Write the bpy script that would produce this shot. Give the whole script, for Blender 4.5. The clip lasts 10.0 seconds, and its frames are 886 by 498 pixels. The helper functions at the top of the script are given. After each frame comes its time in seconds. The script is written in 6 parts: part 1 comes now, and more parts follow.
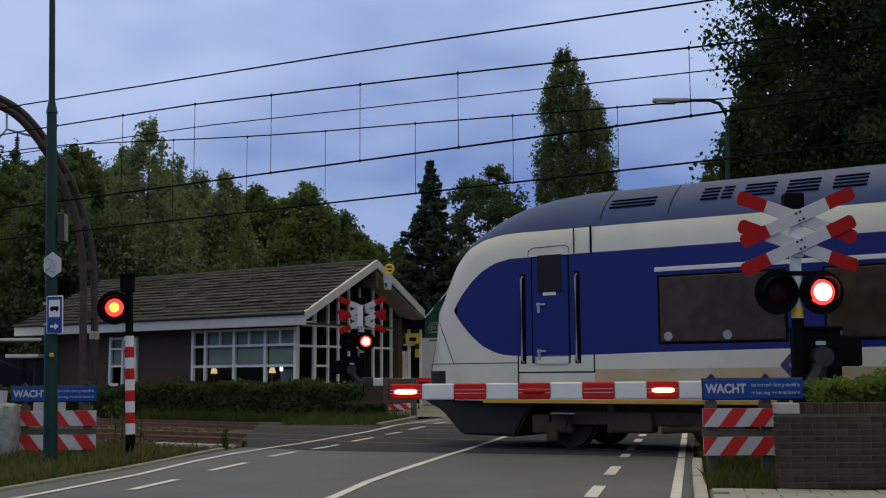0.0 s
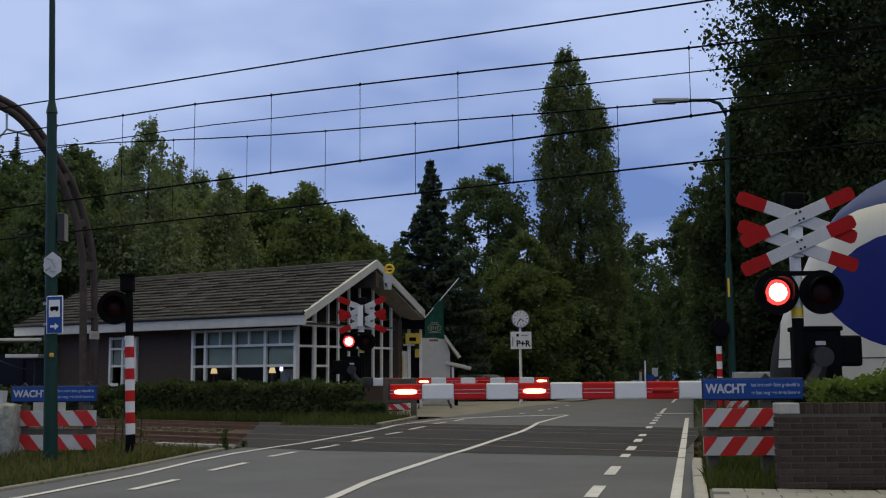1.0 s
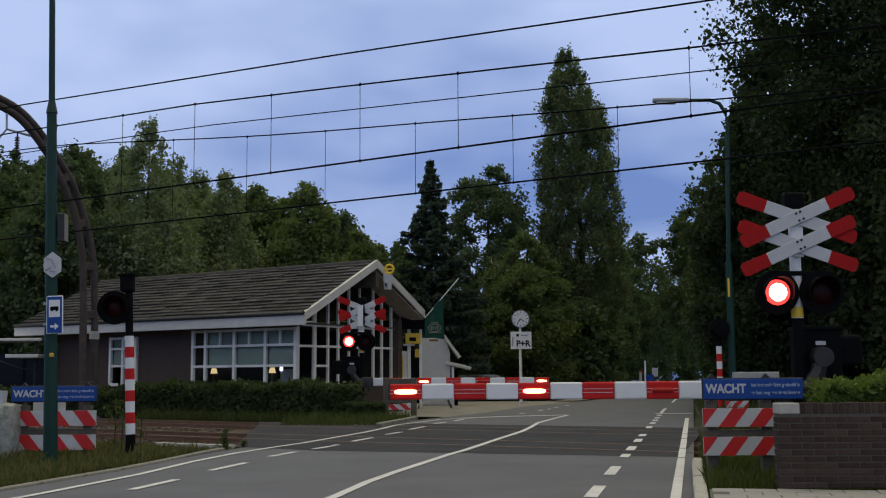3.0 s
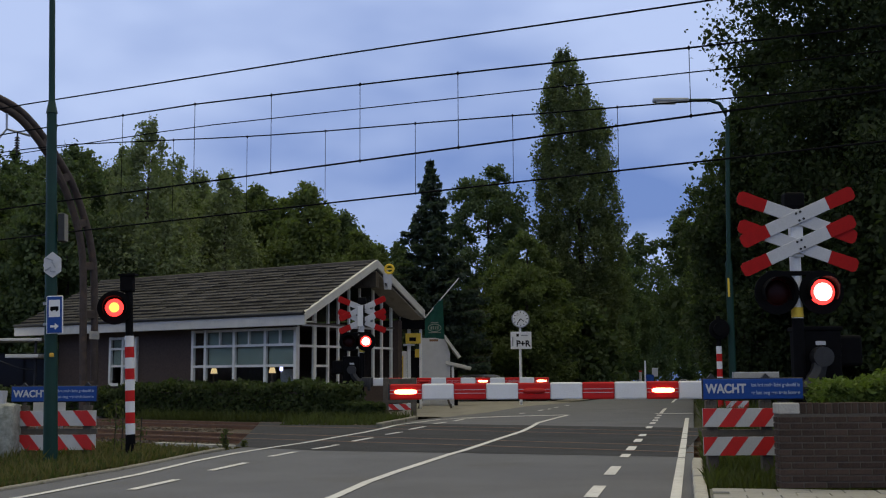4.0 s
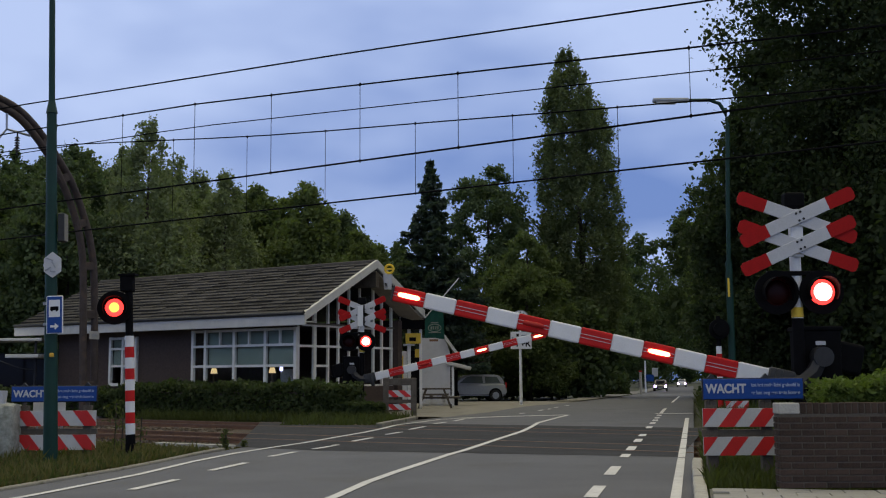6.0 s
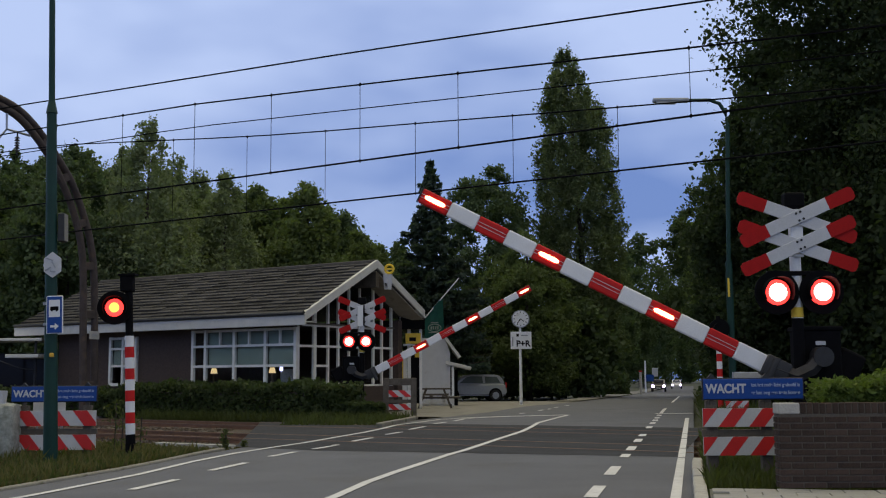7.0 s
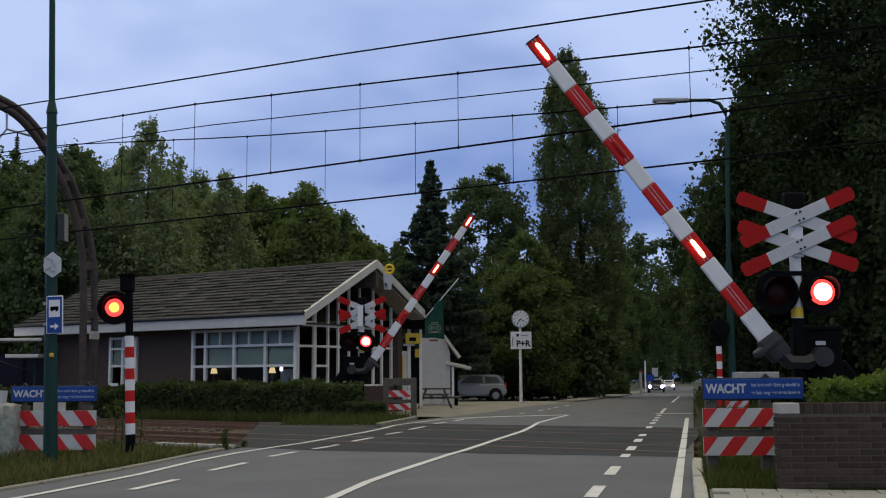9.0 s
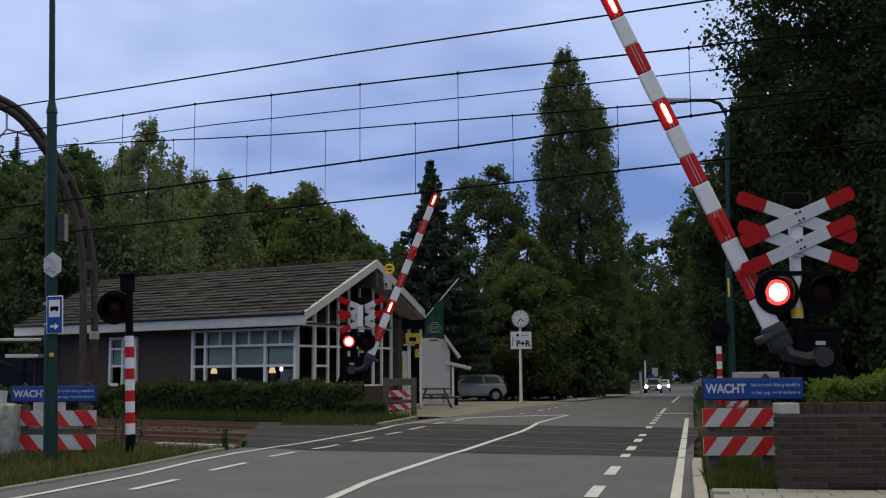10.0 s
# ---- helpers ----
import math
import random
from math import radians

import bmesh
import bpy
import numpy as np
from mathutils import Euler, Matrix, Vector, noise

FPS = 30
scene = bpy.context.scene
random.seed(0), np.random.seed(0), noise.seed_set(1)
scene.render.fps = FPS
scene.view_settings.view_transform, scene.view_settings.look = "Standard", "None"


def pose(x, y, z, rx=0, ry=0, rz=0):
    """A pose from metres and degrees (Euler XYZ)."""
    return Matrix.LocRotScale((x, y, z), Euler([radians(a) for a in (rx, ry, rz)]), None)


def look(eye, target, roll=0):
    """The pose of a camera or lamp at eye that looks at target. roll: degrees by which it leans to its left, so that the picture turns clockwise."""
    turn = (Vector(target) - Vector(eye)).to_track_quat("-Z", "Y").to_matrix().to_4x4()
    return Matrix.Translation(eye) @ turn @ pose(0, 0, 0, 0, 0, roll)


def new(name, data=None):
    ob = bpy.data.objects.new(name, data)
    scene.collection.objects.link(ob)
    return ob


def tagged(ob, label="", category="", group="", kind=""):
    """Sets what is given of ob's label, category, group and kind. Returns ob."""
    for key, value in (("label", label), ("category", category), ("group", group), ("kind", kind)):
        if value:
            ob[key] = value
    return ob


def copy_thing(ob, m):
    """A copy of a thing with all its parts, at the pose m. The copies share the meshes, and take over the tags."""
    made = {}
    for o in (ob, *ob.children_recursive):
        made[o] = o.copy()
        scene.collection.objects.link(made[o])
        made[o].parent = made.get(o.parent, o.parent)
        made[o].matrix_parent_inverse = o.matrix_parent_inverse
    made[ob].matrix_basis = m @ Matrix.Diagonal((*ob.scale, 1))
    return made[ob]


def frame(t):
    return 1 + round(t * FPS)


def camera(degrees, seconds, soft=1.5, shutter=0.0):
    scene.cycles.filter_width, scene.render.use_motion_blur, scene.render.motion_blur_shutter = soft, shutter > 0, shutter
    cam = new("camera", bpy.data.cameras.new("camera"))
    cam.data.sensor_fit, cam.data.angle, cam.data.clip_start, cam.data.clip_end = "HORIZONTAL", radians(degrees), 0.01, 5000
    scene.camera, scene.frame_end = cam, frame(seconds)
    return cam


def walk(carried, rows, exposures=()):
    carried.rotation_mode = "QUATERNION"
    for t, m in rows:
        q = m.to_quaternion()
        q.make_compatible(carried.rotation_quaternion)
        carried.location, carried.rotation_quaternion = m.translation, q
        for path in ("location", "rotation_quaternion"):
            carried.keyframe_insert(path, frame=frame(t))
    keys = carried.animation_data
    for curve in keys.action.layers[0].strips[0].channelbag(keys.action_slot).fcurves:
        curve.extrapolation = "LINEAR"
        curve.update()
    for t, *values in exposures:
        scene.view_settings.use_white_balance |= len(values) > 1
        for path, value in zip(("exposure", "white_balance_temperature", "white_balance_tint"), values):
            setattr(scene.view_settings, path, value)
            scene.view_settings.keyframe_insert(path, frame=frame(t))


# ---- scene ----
# camera: stands still beside the road
cam = camera(42.81, 10.0, soft=1.15)
EYE = look((0, 0, 1.2), (0, 0.993676, 1.31228539), -0.4)
walk(cam, [(0.0, EYE), (10.0, EYE)], exposures=[(0.0, -0.02), (1.5, 0.05), (5.0, 0.08), (10.0, 0.16)])

# ---- light: heavy overcast sky at dusk ----
world = bpy.data.worlds.new("world")
scene.world = world
world.use_nodes = True
wn, wl = world.node_tree.nodes, world.node_tree.links
wn.clear()
w_out = wn.new("ShaderNodeOutputWorld")
w_bg = wn.new("ShaderNodeBackground")
w_sky = wn.new("ShaderNodeTexSky")
w_sky.sky_type, w_sky.sun_disc = "NISHITA", False
w_sky.sun_elevation, w_sky.sun_rotation = radians(69), radians(31)
w_gain = wn.new("ShaderNodeMix")
w_gain.data_type, w_gain.blend_type = "RGBA", "MULTIPLY"
w_gain.inputs["Factor"].default_value = 1.0
w_gain.inputs["B"].default_value = (0.09, 0.085, 0.08, 1)
w_co = wn.new("ShaderNodeTexCoord")
w_map = wn.new("ShaderNodeMapping")
w_map.inputs["Scale"].default_value = (1.0, 1.0, 2.2)
w_map.inputs["Location"].default_value = (0.3, 0.1, 0.55)
w_noise = wn.new("ShaderNodeTexNoise")
w_noise.inputs["Scale"].default_value, w_noise.inputs["Detail"].default_value = 4.2, 3.5
w_noise.inputs["Roughness"].default_value = 0.45
w_sep = wn.new("ShaderNodeSeparateXYZ")


def w_math(op, a, b, c=0.0):
    nd = wn.new("ShaderNodeMath")
    nd.operation = op
    for i, v in enumerate((a, b, c)):
        if isinstance(v, (int, float)):
            nd.inputs[i].default_value = v
        else:
            wl.new(v, nd.inputs[i])
    return nd.outputs[0]


# cloud cover: bluer and darker low down, grey-white higher up, brightest overhead
wl.new(w_co.outputs["Generated"], w_map.inputs["Vector"])
wl.new(w_map.outputs["Vector"], w_noise.inputs["Vector"])
wl.new(w_co.outputs["Generated"], w_sep.inputs["Vector"])
w_fac = w_math("MULTIPLY_ADD", w_noise.outputs["Fac"], 1.7, -0.79)
w_fac = w_math("ADD", w_fac, w_math("MULTIPLY_ADD", w_sep.outputs["Z"], 2.05, w_math("MULTIPLY", w_sep.outputs["X"], 0.13)))
w_ramp = wn.new("ShaderNodeValToRGB")
w_ramp.color_ramp.elements[0].position, w_ramp.color_ramp.elements[0].color = 0.12, (0.14, 0.235, 0.55, 1)
w_ramp.color_ramp.elements[1].position, w_ramp.color_ramp.elements[1].color = 0.78, (0.485, 0.595, 0.9, 1)
wl.new(w_fac, w_ramp.inputs["Fac"])
w_zen = wn.new("ShaderNodeMapRange")
w_zen.interpolation_type = "SMOOTHSTEP"
w_zen.inputs["From Min"].default_value, w_zen.inputs["From Max"].default_value = 0.34, 0.8
wl.new(w_sep.outputs["Z"], w_zen.inputs["Value"])
w_top = wn.new("ShaderNodeMix")
w_top.data_type = "RGBA"
w_top.inputs["B"].default_value = (0.91, 0.84, 0.55, 1)
wl.new(w_zen.outputs["Result"], w_top.inputs["Factor"])
wl.new(w_ramp.outputs["Color"], w_top.inputs["A"])
w_mix = wn.new("ShaderNodeMix")
w_mix.data_type = "RGBA"
w_mix.inputs["Factor"].default_value = 0.9
wl.new(w_sky.outputs["Color"], w_gain.inputs["A"])
wl.new(w_gain.outputs["Result"], w_mix.inputs["A"])
wl.new(w_top.outputs["Result"], w_mix.inputs["B"])
wl.new(w_mix.outputs["Result"], w_bg.inputs["Color"])
w_bg.inputs["Strength"].default_value = 1.0
wl.new(w_bg.outputs["Background"], w_out.inputs["Surface"])

sun = new("sun", bpy.data.lights.new("sun", "SUN"))
sun.data.energy, sun.data.angle, sun.data.color = 0.5, radians(40), (1.0, 0.9, 0.68)
sun.matrix_world = look((6, 10, 30), (0, 0, 0))
scene.view_settings.exposure = 0.0


# ---- materials ----
def mat(name, col, rough=0.6, metal=0.0, var=0.12, scale=6.0, fine=60.0, bump=0.15, island=0.0, rand=0.0, glow=None, stain=None, spec=0.5, coat=0.0):
    """A node material: base colour with coarse and fine variation, relief, and variation per piece."""
    m = bpy.data.materials.new(name)
    m.use_nodes = True
    nt = m.node_tree
    bs = nt.nodes["Principled BSDF"]
    bs.inputs["Roughness"].default_value, bs.inputs["Metallic"].default_value = rough, metal
    bs.inputs["Specular IOR Level"].default_value = spec
    bs.inputs["Coat Weight"].default_value = coat
    if glow:
        bs.inputs["Base Color"].default_value = (*col, 1)
        bs.inputs["Emission Color"].default_value, bs.inputs["Emission Strength"].default_value = (*glow[:3], 1), glow[3]
        return m
    co = nt.nodes.new("ShaderNodeTexCoord")
    n1, n2 = nt.nodes.new("ShaderNodeTexNoise"), nt.nodes.new("ShaderNodeTexNoise")
    n1.inputs["Scale"].default_value, n1.inputs["Detail"].default_value = scale, 4
    n2.inputs["Scale"].default_value, n2.inputs["Detail"].default_value = fine, 3
    for nn in (n1, n2):
        nt.links.new(co.outputs["Object"], nn.inputs["Vector"])
    add = nt.nodes.new("ShaderNodeMath")
    add.operation = "ADD"
    nt.links.new(n1.outputs["Fac"], add.inputs[0])
    nt.links.new(n2.outputs["Fac"], add.inputs[1])
    last = add
    if island or rand:
        src = nt.nodes.new("ShaderNodeNewGeometry" if island else "ShaderNodeObjectInfo")
        mad = nt.nodes.new("ShaderNodeMath")
        mad.operation = "MULTIPLY_ADD"
        mad.inputs[1].default_value = (island or rand) * 2
        nt.links.new(src.outputs["Random Per Island" if island else "Random"], mad.inputs[0])
        nt.links.new(add.outputs[0], mad.inputs[2])
        sub = nt.nodes.new("ShaderNodeMath")
        sub.operation = "SUBTRACT"
        sub.inputs[1].default_value = (island or rand)
        nt.links.new(mad.outputs[0], sub.inputs[0])
        last = sub
    rng = nt.nodes.new("ShaderNodeMapRange")
    rng.inputs["From Min"].default_value, rng.inputs["From Max"].default_value = 0.55, 1.45
    rng.inputs["To Min"].default_value, rng.inputs["To Max"].default_value = 1 - 2 * var, 1 + 2 * var
    rng.clamp = False
    nt.links.new(last.outputs[0], rng.inputs["Value"])
    mul = nt.nodes.new("ShaderNodeMix")
    mul.data_type, mul.blend_type = "RGBA", "MULTIPLY"
    mul.inputs["Factor"].default_value = 1.0
    mul.inputs["A"].default_value = (*col, 1)
    nt.links.new(rng.outputs["Result"], mul.inputs["B"])
    res = mul
    if stain:
        n3, rmp = nt.nodes.new("ShaderNodeTexNoise"), nt.nodes.new("ShaderNodeValToRGB")
        n3.inputs["Scale"].default_value, n3.inputs["Detail"].default_value = stain[3], 6
        nt.links.new(co.outputs["Object"], n3.inputs["Vector"])
        rmp.color_ramp.elements[0].position, rmp.color_ramp.elements[1].position = stain[4], stain[4] + 0.18
        nt.links.new(n3.outputs["Fac"], rmp.inputs["Fac"])
        mx = nt.nodes.new("ShaderNodeMix")
        mx.data_type = "RGBA"
        nt.links.new(rmp.outputs["Color"], mx.inputs["Factor"])
        nt.links.new(mul.outputs["Result"], mx.inputs["A"])
        mx.inputs["B"].default_value = (*stain[:3], 1)
        res = mx
    nt.links.new(res.outputs["Result"], bs.inputs["Base Color"])
    if bump:
        bp = nt.nodes.new("ShaderNodeBump")
        bp.inputs["Strength"].default_value, bp.inputs["Distance"].default_value = bump, 0.02
        nt.links.new(n2.outputs["Fac"], bp.inputs["Height"])
        nt.links.new(bp.outputs["Normal"], bs.inputs["Normal"])
    return m


def leafmat(name, col, dark):
    m = mat(name, col, 0.7, var=0.2, scale=0.5, fine=3.0, bump=0, island=dark, spec=0.2)
    nt = m.node_tree
    bs = nt.nodes["Principled BSDF"]
    tr, ms = nt.nodes.new("ShaderNodeBsdfTranslucent"), nt.nodes.new("ShaderNodeMixShader")
    tr.inputs["Color"].default_value = (col[0] * 1.3, col[1] * 1.5, col[2] * 0.7, 1)
    ms.inputs["Fac"].default_value = 0.4
    nt.links.new(bs.outputs["BSDF"], ms.inputs[1])
    nt.links.new(tr.outputs["BSDF"], ms.inputs[2])
    nt.links.new(ms.outputs["Shader"], nt.nodes["Material Output"].inputs["Surface"])
    return m


def glassmat(name, col, rough=0.03):
    m = bpy.data.materials.new(name)
    m.use_nodes = True
    bs = m.node_tree.nodes["Principled BSDF"]
    bs.inputs["Base Color"].default_value = (*col, 1)
    bs.inputs["Roughness"].default_value, bs.inputs["Transmission Weight"].default_value, bs.inputs["IOR"].default_value = rough, 1.0, 1.05
    return m


M = dict(
    asphalt=mat("asphalt", (0.094, 0.098, 0.119), 0.85, var=0.14, scale=0.7, fine=90, bump=0.25, stain=(0.075, 0.075, 0.08, 0.5, 0.58)),
    dark_asphalt=mat("dark_asphalt", (0.04, 0.041, 0.048), 0.9, spec=0.15, var=0.22, scale=0.9, fine=70, bump=0.3),
    road_paint=mat("road_paint", (0.58, 0.58, 0.6), 0.7, var=0.1, scale=4, fine=50, stain=(0.3, 0.3, 0.31, 7, 0.6)),
    concrete=mat("concrete", (0.36, 0.35, 0.33), 0.9, var=0.14, scale=3, fine=60, stain=(0.2, 0.19, 0.16, 2.5, 0.57)),
    tile=mat("tile", (0.27, 0.265, 0.26), 0.9, var=0.12, scale=4, fine=80, rand=0.1, stain=(0.22, 0.22, 0.2, 3, 0.6)),
    joint=mat("joint", (0.1, 0.1, 0.085), 0.95, var=0.2),
    ground=mat("ground", (0.042, 0.048, 0.025), 0.95, var=0.3, scale=0.8, fine=30, bump=0.5, stain=(0.08, 0.07, 0.046, 0.6, 0.55)),
    ballast=mat("ballast", (0.05, 0.036, 0.024), 0.95, var=0.3, scale=3, fine=40, bump=0.6, island=0.1),
    rust=mat("rust", (0.2, 0.1, 0.05), 0.7, var=0.25, scale=5, fine=70),
    rail_top=mat("rail_top", (0.16, 0.09, 0.055), 0.6, 0.2, var=0.12),
    sleeper=mat("sleeper", (0.1, 0.075, 0.055), 0.9, var=0.25, rand=0.2),
    brick=mat("brick", (0.052, 0.035, 0.028), 0.9, spec=0.25, var=0.22, scale=9, fine=80, bump=0.35, rand=0.3),
    mortar=mat("mortar", (0.085, 0.074, 0.062), 0.95, var=0.15, scale=6),
    white=mat("white", (0.72, 0.72, 0.73), 0.5, var=0.05, scale=5, stain=(0.5, 0.5, 0.48, 4, 0.62)),
    white_board=mat("white_board", (0.5, 0.5, 0.52), 0.5, var=0.06, scale=4, stain=(0.4, 0.4, 0.38, 3, 0.6)),
    board_red=mat("board_red", (0.52, 0.014, 0.012), 0.5, var=0.08, scale=5),
    paving=mat("paving", (0.2, 0.19, 0.175), 0.9, var=0.16, scale=1.5, fine=40, stain=(0.14, 0.13, 0.115, 1.2, 0.55)),
    old_kerb=mat("old_kerb", (0.2, 0.19, 0.165), 0.9, var=0.2, scale=4, fine=50, stain=(0.1, 0.1, 0.07, 3, 0.52)),
    whitewash=mat("whitewash", (0.3, 0.31, 0.28), 0.9, var=0.2, scale=7, fine=25, bump=0.8, stain=(0.16, 0.17, 0.13, 5, 0.52)),
    red=mat("red", (0.5, 0.009, 0.008), 0.6, var=0.1, scale=5, stain=(0.3, 0.012, 0.012, 4, 0.64), spec=0.3),
    cross_red=mat("cross_red", (0.36, 0.007, 0.007), 0.7, var=0.12, scale=6, spec=0.2),
    car_glass=mat("car_glass", (0.12, 0.14, 0.135), 0.12, var=0.1, bump=0, spec=0.4),
    yellow=mat("yellow", (0.75, 0.5, 0.03), 0.5, var=0.08),
    black=mat("black", (0.006, 0.006, 0.007), 0.7, var=0.2, scale=8, spec=0.04),
    dark_metal=mat("dark_metal", (0.028, 0.028, 0.031), 0.6, 0.2, var=0.2, scale=8),
    grey_metal=mat("grey_metal", (0.32, 0.33, 0.34), 0.45, 0.6, var=0.12),
    galv=mat("galv", (0.42, 0.43, 0.45), 0.45, 0.7, var=0.12),
    green_pole=mat("green_pole", (0.005, 0.034, 0.026), 0.5, spec=0.3, var=0.15, scale=3),
    blue_sign=mat("blue_sign", (0.009, 0.055, 0.26), 0.5, spec=0.3, var=0.06, scale=3),
    brown_steel=mat("brown_steel", (0.05, 0.036, 0.032), 0.75, var=0.3, scale=4, stain=(0.085, 0.055, 0.04, 3, 0.55)),
    wood=mat("wood", (0.09, 0.075, 0.06), 0.85, var=0.25, scale=7),
    stripe_plate=mat("stripe_plate", (0.5, 0.5, 0.5), 0.5, var=0.06, stain=(0.4, 0.38, 0.34, 3, 0.6)),
    train_blue=mat("train_blue", (0.011, 0.02, 0.17), 0.4, var=0.04, scale=1.5, spec=0.28, bump=0.02),
    train_navy=mat("train_navy", (0.026, 0.05, 0.165), 0.5, spec=0.3, var=0.1, scale=2, bump=0.02, stain=(0.04, 0.056, 0.12, 1.1, 0.6)),
    train_cream=mat("train_cream", (0.7, 0.67, 0.58), 0.35, var=0.04, scale=1.5, coat=0.3, bump=0.02, stain=(0.6, 0.53, 0.4, 0.9, 0.58)),
    train_dirt=mat("train_dirt", (0.5, 0.39, 0.23), 0.5, var=0.1, scale=1.2, bump=0.02, stain=(0.6, 0.56, 0.46, 1.0, 0.5)),
    train_yellow=mat("train_yellow", (0.55, 0.32, 0.03), 0.6, var=0.15, scale=3),
    skirt=mat("skirt", (0.022, 0.022, 0.024), 0.7, spec=0.2, var=0.2, scale=2),
    bogie=mat("bogie", (0.055, 0.036, 0.024), 0.8, var=0.3, scale=4),
    train_glass=mat("train_glass", (0.016, 0.011, 0.009), 0.12, var=0.1, bump=0, spec=0.22),
    train_pane=mat("train_pane", (0.05, 0.031, 0.019), 0.2, var=0.3, scale=1.6, fine=5, bump=0, spec=0.3, stain=(0.075, 0.046, 0.027, 0.9, 0.55)),
    rooftile=mat("rooftile", (0.046, 0.043, 0.042), 0.9, spec=0.25, var=0.25, scale=5, fine=40, bump=0.5, rand=0.42, stain=(0.105, 0.1, 0.09, 9, 0.6)),
    fascia=mat("fascia", (0.55, 0.54, 0.51), 0.6, var=0.07, scale=3, stain=(0.42, 0.43, 0.42, 2, 0.6)),
    frame_white=mat("frame_white", (0.77, 0.75, 0.69), 0.5, var=0.06, stain=(0.48, 0.48, 0.46, 3, 0.6)),
    house_brick=mat("house_brick", (0.066, 0.045, 0.037), 0.9, var=0.2, scale=14, fine=90),
    glass=glassmat("glass", (0.9, 0.95, 0.95)),
    blind=mat("blind", (0.21, 0.25, 0.21), 0.8, var=0.08, scale=2),
    indoor=mat("indoor", (0.09, 0.075, 0.06), 0.9, var=0.2),
    shade_glow=mat("shade_glow", (0.6, 0.5, 0.3), glow=(1.0, 0.7, 0.34, 0.65)),
    blue_glow=mat("blue_glow", (0.6, 0.6, 0.9), glow=(0.6, 0.6, 1.0, 2.0)),
    car_silver=mat("car_silver", (0.4, 0.41, 0.43), 0.35, 0.15, var=0.05, coat=0.4, bump=0.0),
    car_white=mat("car_white", (0.5, 0.5, 0.52), 0.35, var=0.05, coat=0.4, bump=0.0),
    car_dark=mat("car_dark", (0.025, 0.025, 0.035), 0.35, 0.2, var=0.1, coat=0.4, bump=0.0),
    tyre=mat("tyre", (0.02, 0.02, 0.02), 0.85, var=0.2),
    headlight_glow=mat("headlight_glow", (0.8, 0.8, 1.0), glow=(0.7, 0.5, 1.0, 8.0)),
    flag_green=mat("flag_green", (0.012, 0.1, 0.075), 0.8, var=0.15, scale=5),
    soffit_wood=mat("soffit_wood", (0.3, 0.27, 0.23), 0.8, var=0.12, scale=4, stain=(0.22, 0.19, 0.15, 3, 0.58)),
    emblem_blue=mat("emblem_blue", (0.05, 0.03, 0.16), 0.5, var=0.06),
    letter_pale=mat("letter_pale", (0.3, 0.36, 0.52), 0.6, var=0.05),
    bark=mat("bark", (0.05, 0.042, 0.034), 0.95, var=0.3, scale=6, fine=40, bump=0.6),
    hot=mat("hot", (0.9, 0.3, 0.25), glow=(1.0, 0.42, 0.36, 9.0)),
    arm_hot=mat("arm_hot", (0.9, 0.5, 0.25), glow=(1.0, 0.62, 0.28, 5.0)),
    red_glow=mat("red_glow", (0.6, 0.02, 0.02), glow=(1.0, 0.035, 0.03, 3.0)),
    amber_glow=mat("amber_glow", (0.6, 0.1, 0.02), glow=(1.0, 0.30, 0.05, 3.4)),
    arm_lamp_off=mat("arm_lamp_off", (0.36, 0.012, 0.01), 0.4, var=0.05, bump=0, spec=0.3),
    red_lens_off=mat("red_lens_off", (0.02, 0.002, 0.002), 0.45, var=0.1, bump=0, spec=0.15),
    leaf_birch=leafmat("leaf_birch", (0.165, 0.195, 0.115), 0.2),
    leaf_dark=leafmat("leaf_dark", (0.08, 0.11, 0.058), 0.15),
    leaf_shade=leafmat("leaf_shade", (0.066, 0.092, 0.044), 0.2),
    # leaf_dark dimmed: the deep shade of the right-hand trees is in the colour
    leaf_deep_shade=leafmat("leaf_deep_shade", (0.04, 0.056, 0.026), 0.2),
    leaf_mid=leafmat("leaf_mid", (0.105, 0.135, 0.055), 0.18),
    leaf_poplar=leafmat("leaf_poplar", (0.11, 0.135, 0.068), 0.2),
    needle=leafmat("needle", (0.055, 0.078, 0.066), 0.2),
    hedge_leaf=leafmat("hedge_leaf", (0.05, 0.068, 0.028), 0.35),
    juniper=leafmat("juniper", (0.1, 0.14, 0.035), 0.35),
    grass=leafmat("grass", (0.07, 0.084, 0.03), 0.35),
    dry_grass=leafmat("dry_grass", (0.12, 0.105, 0.05), 0.35),
)


# ---- mesh helpers ----
def bx(bm, size, c, rot=None, bevel=0.0):
    """A box of that size about c, in bm, with bevelled edges."""
    made = bmesh.ops.create_cube(bm, size=1.0)["verts"]
    m = Matrix.Translation(c) @ (rot.to_4x4() if rot else Matrix()) @ Matrix.Diagonal((*size, 1))
    bmesh.ops.transform(bm, matrix=m, verts=made)
    if bevel:
        es = list({e for v in made for e in v.link_edges})
        bmesh.ops.bevel(bm, geom=es, offset=bevel, segments=2, affect="EDGES", profile=0.5)
    return bm


def cy(bm, r, p0, p1, r2=None, seg=16):
    """A capped cylinder or cone from p0 to p1."""
    p0, p1 = Vector(p0), Vector(p1)
    d = p1 - p0
    m = Matrix.Translation((p0 + p1) / 2) @ d.to_track_quat("Z", "Y").to_matrix().to_4x4()
    bmesh.ops.create_cone(bm, cap_ends=True, segments=seg, radius1=r, radius2=r if r2 is None else r2, depth=d.length, matrix=m)
    return bm


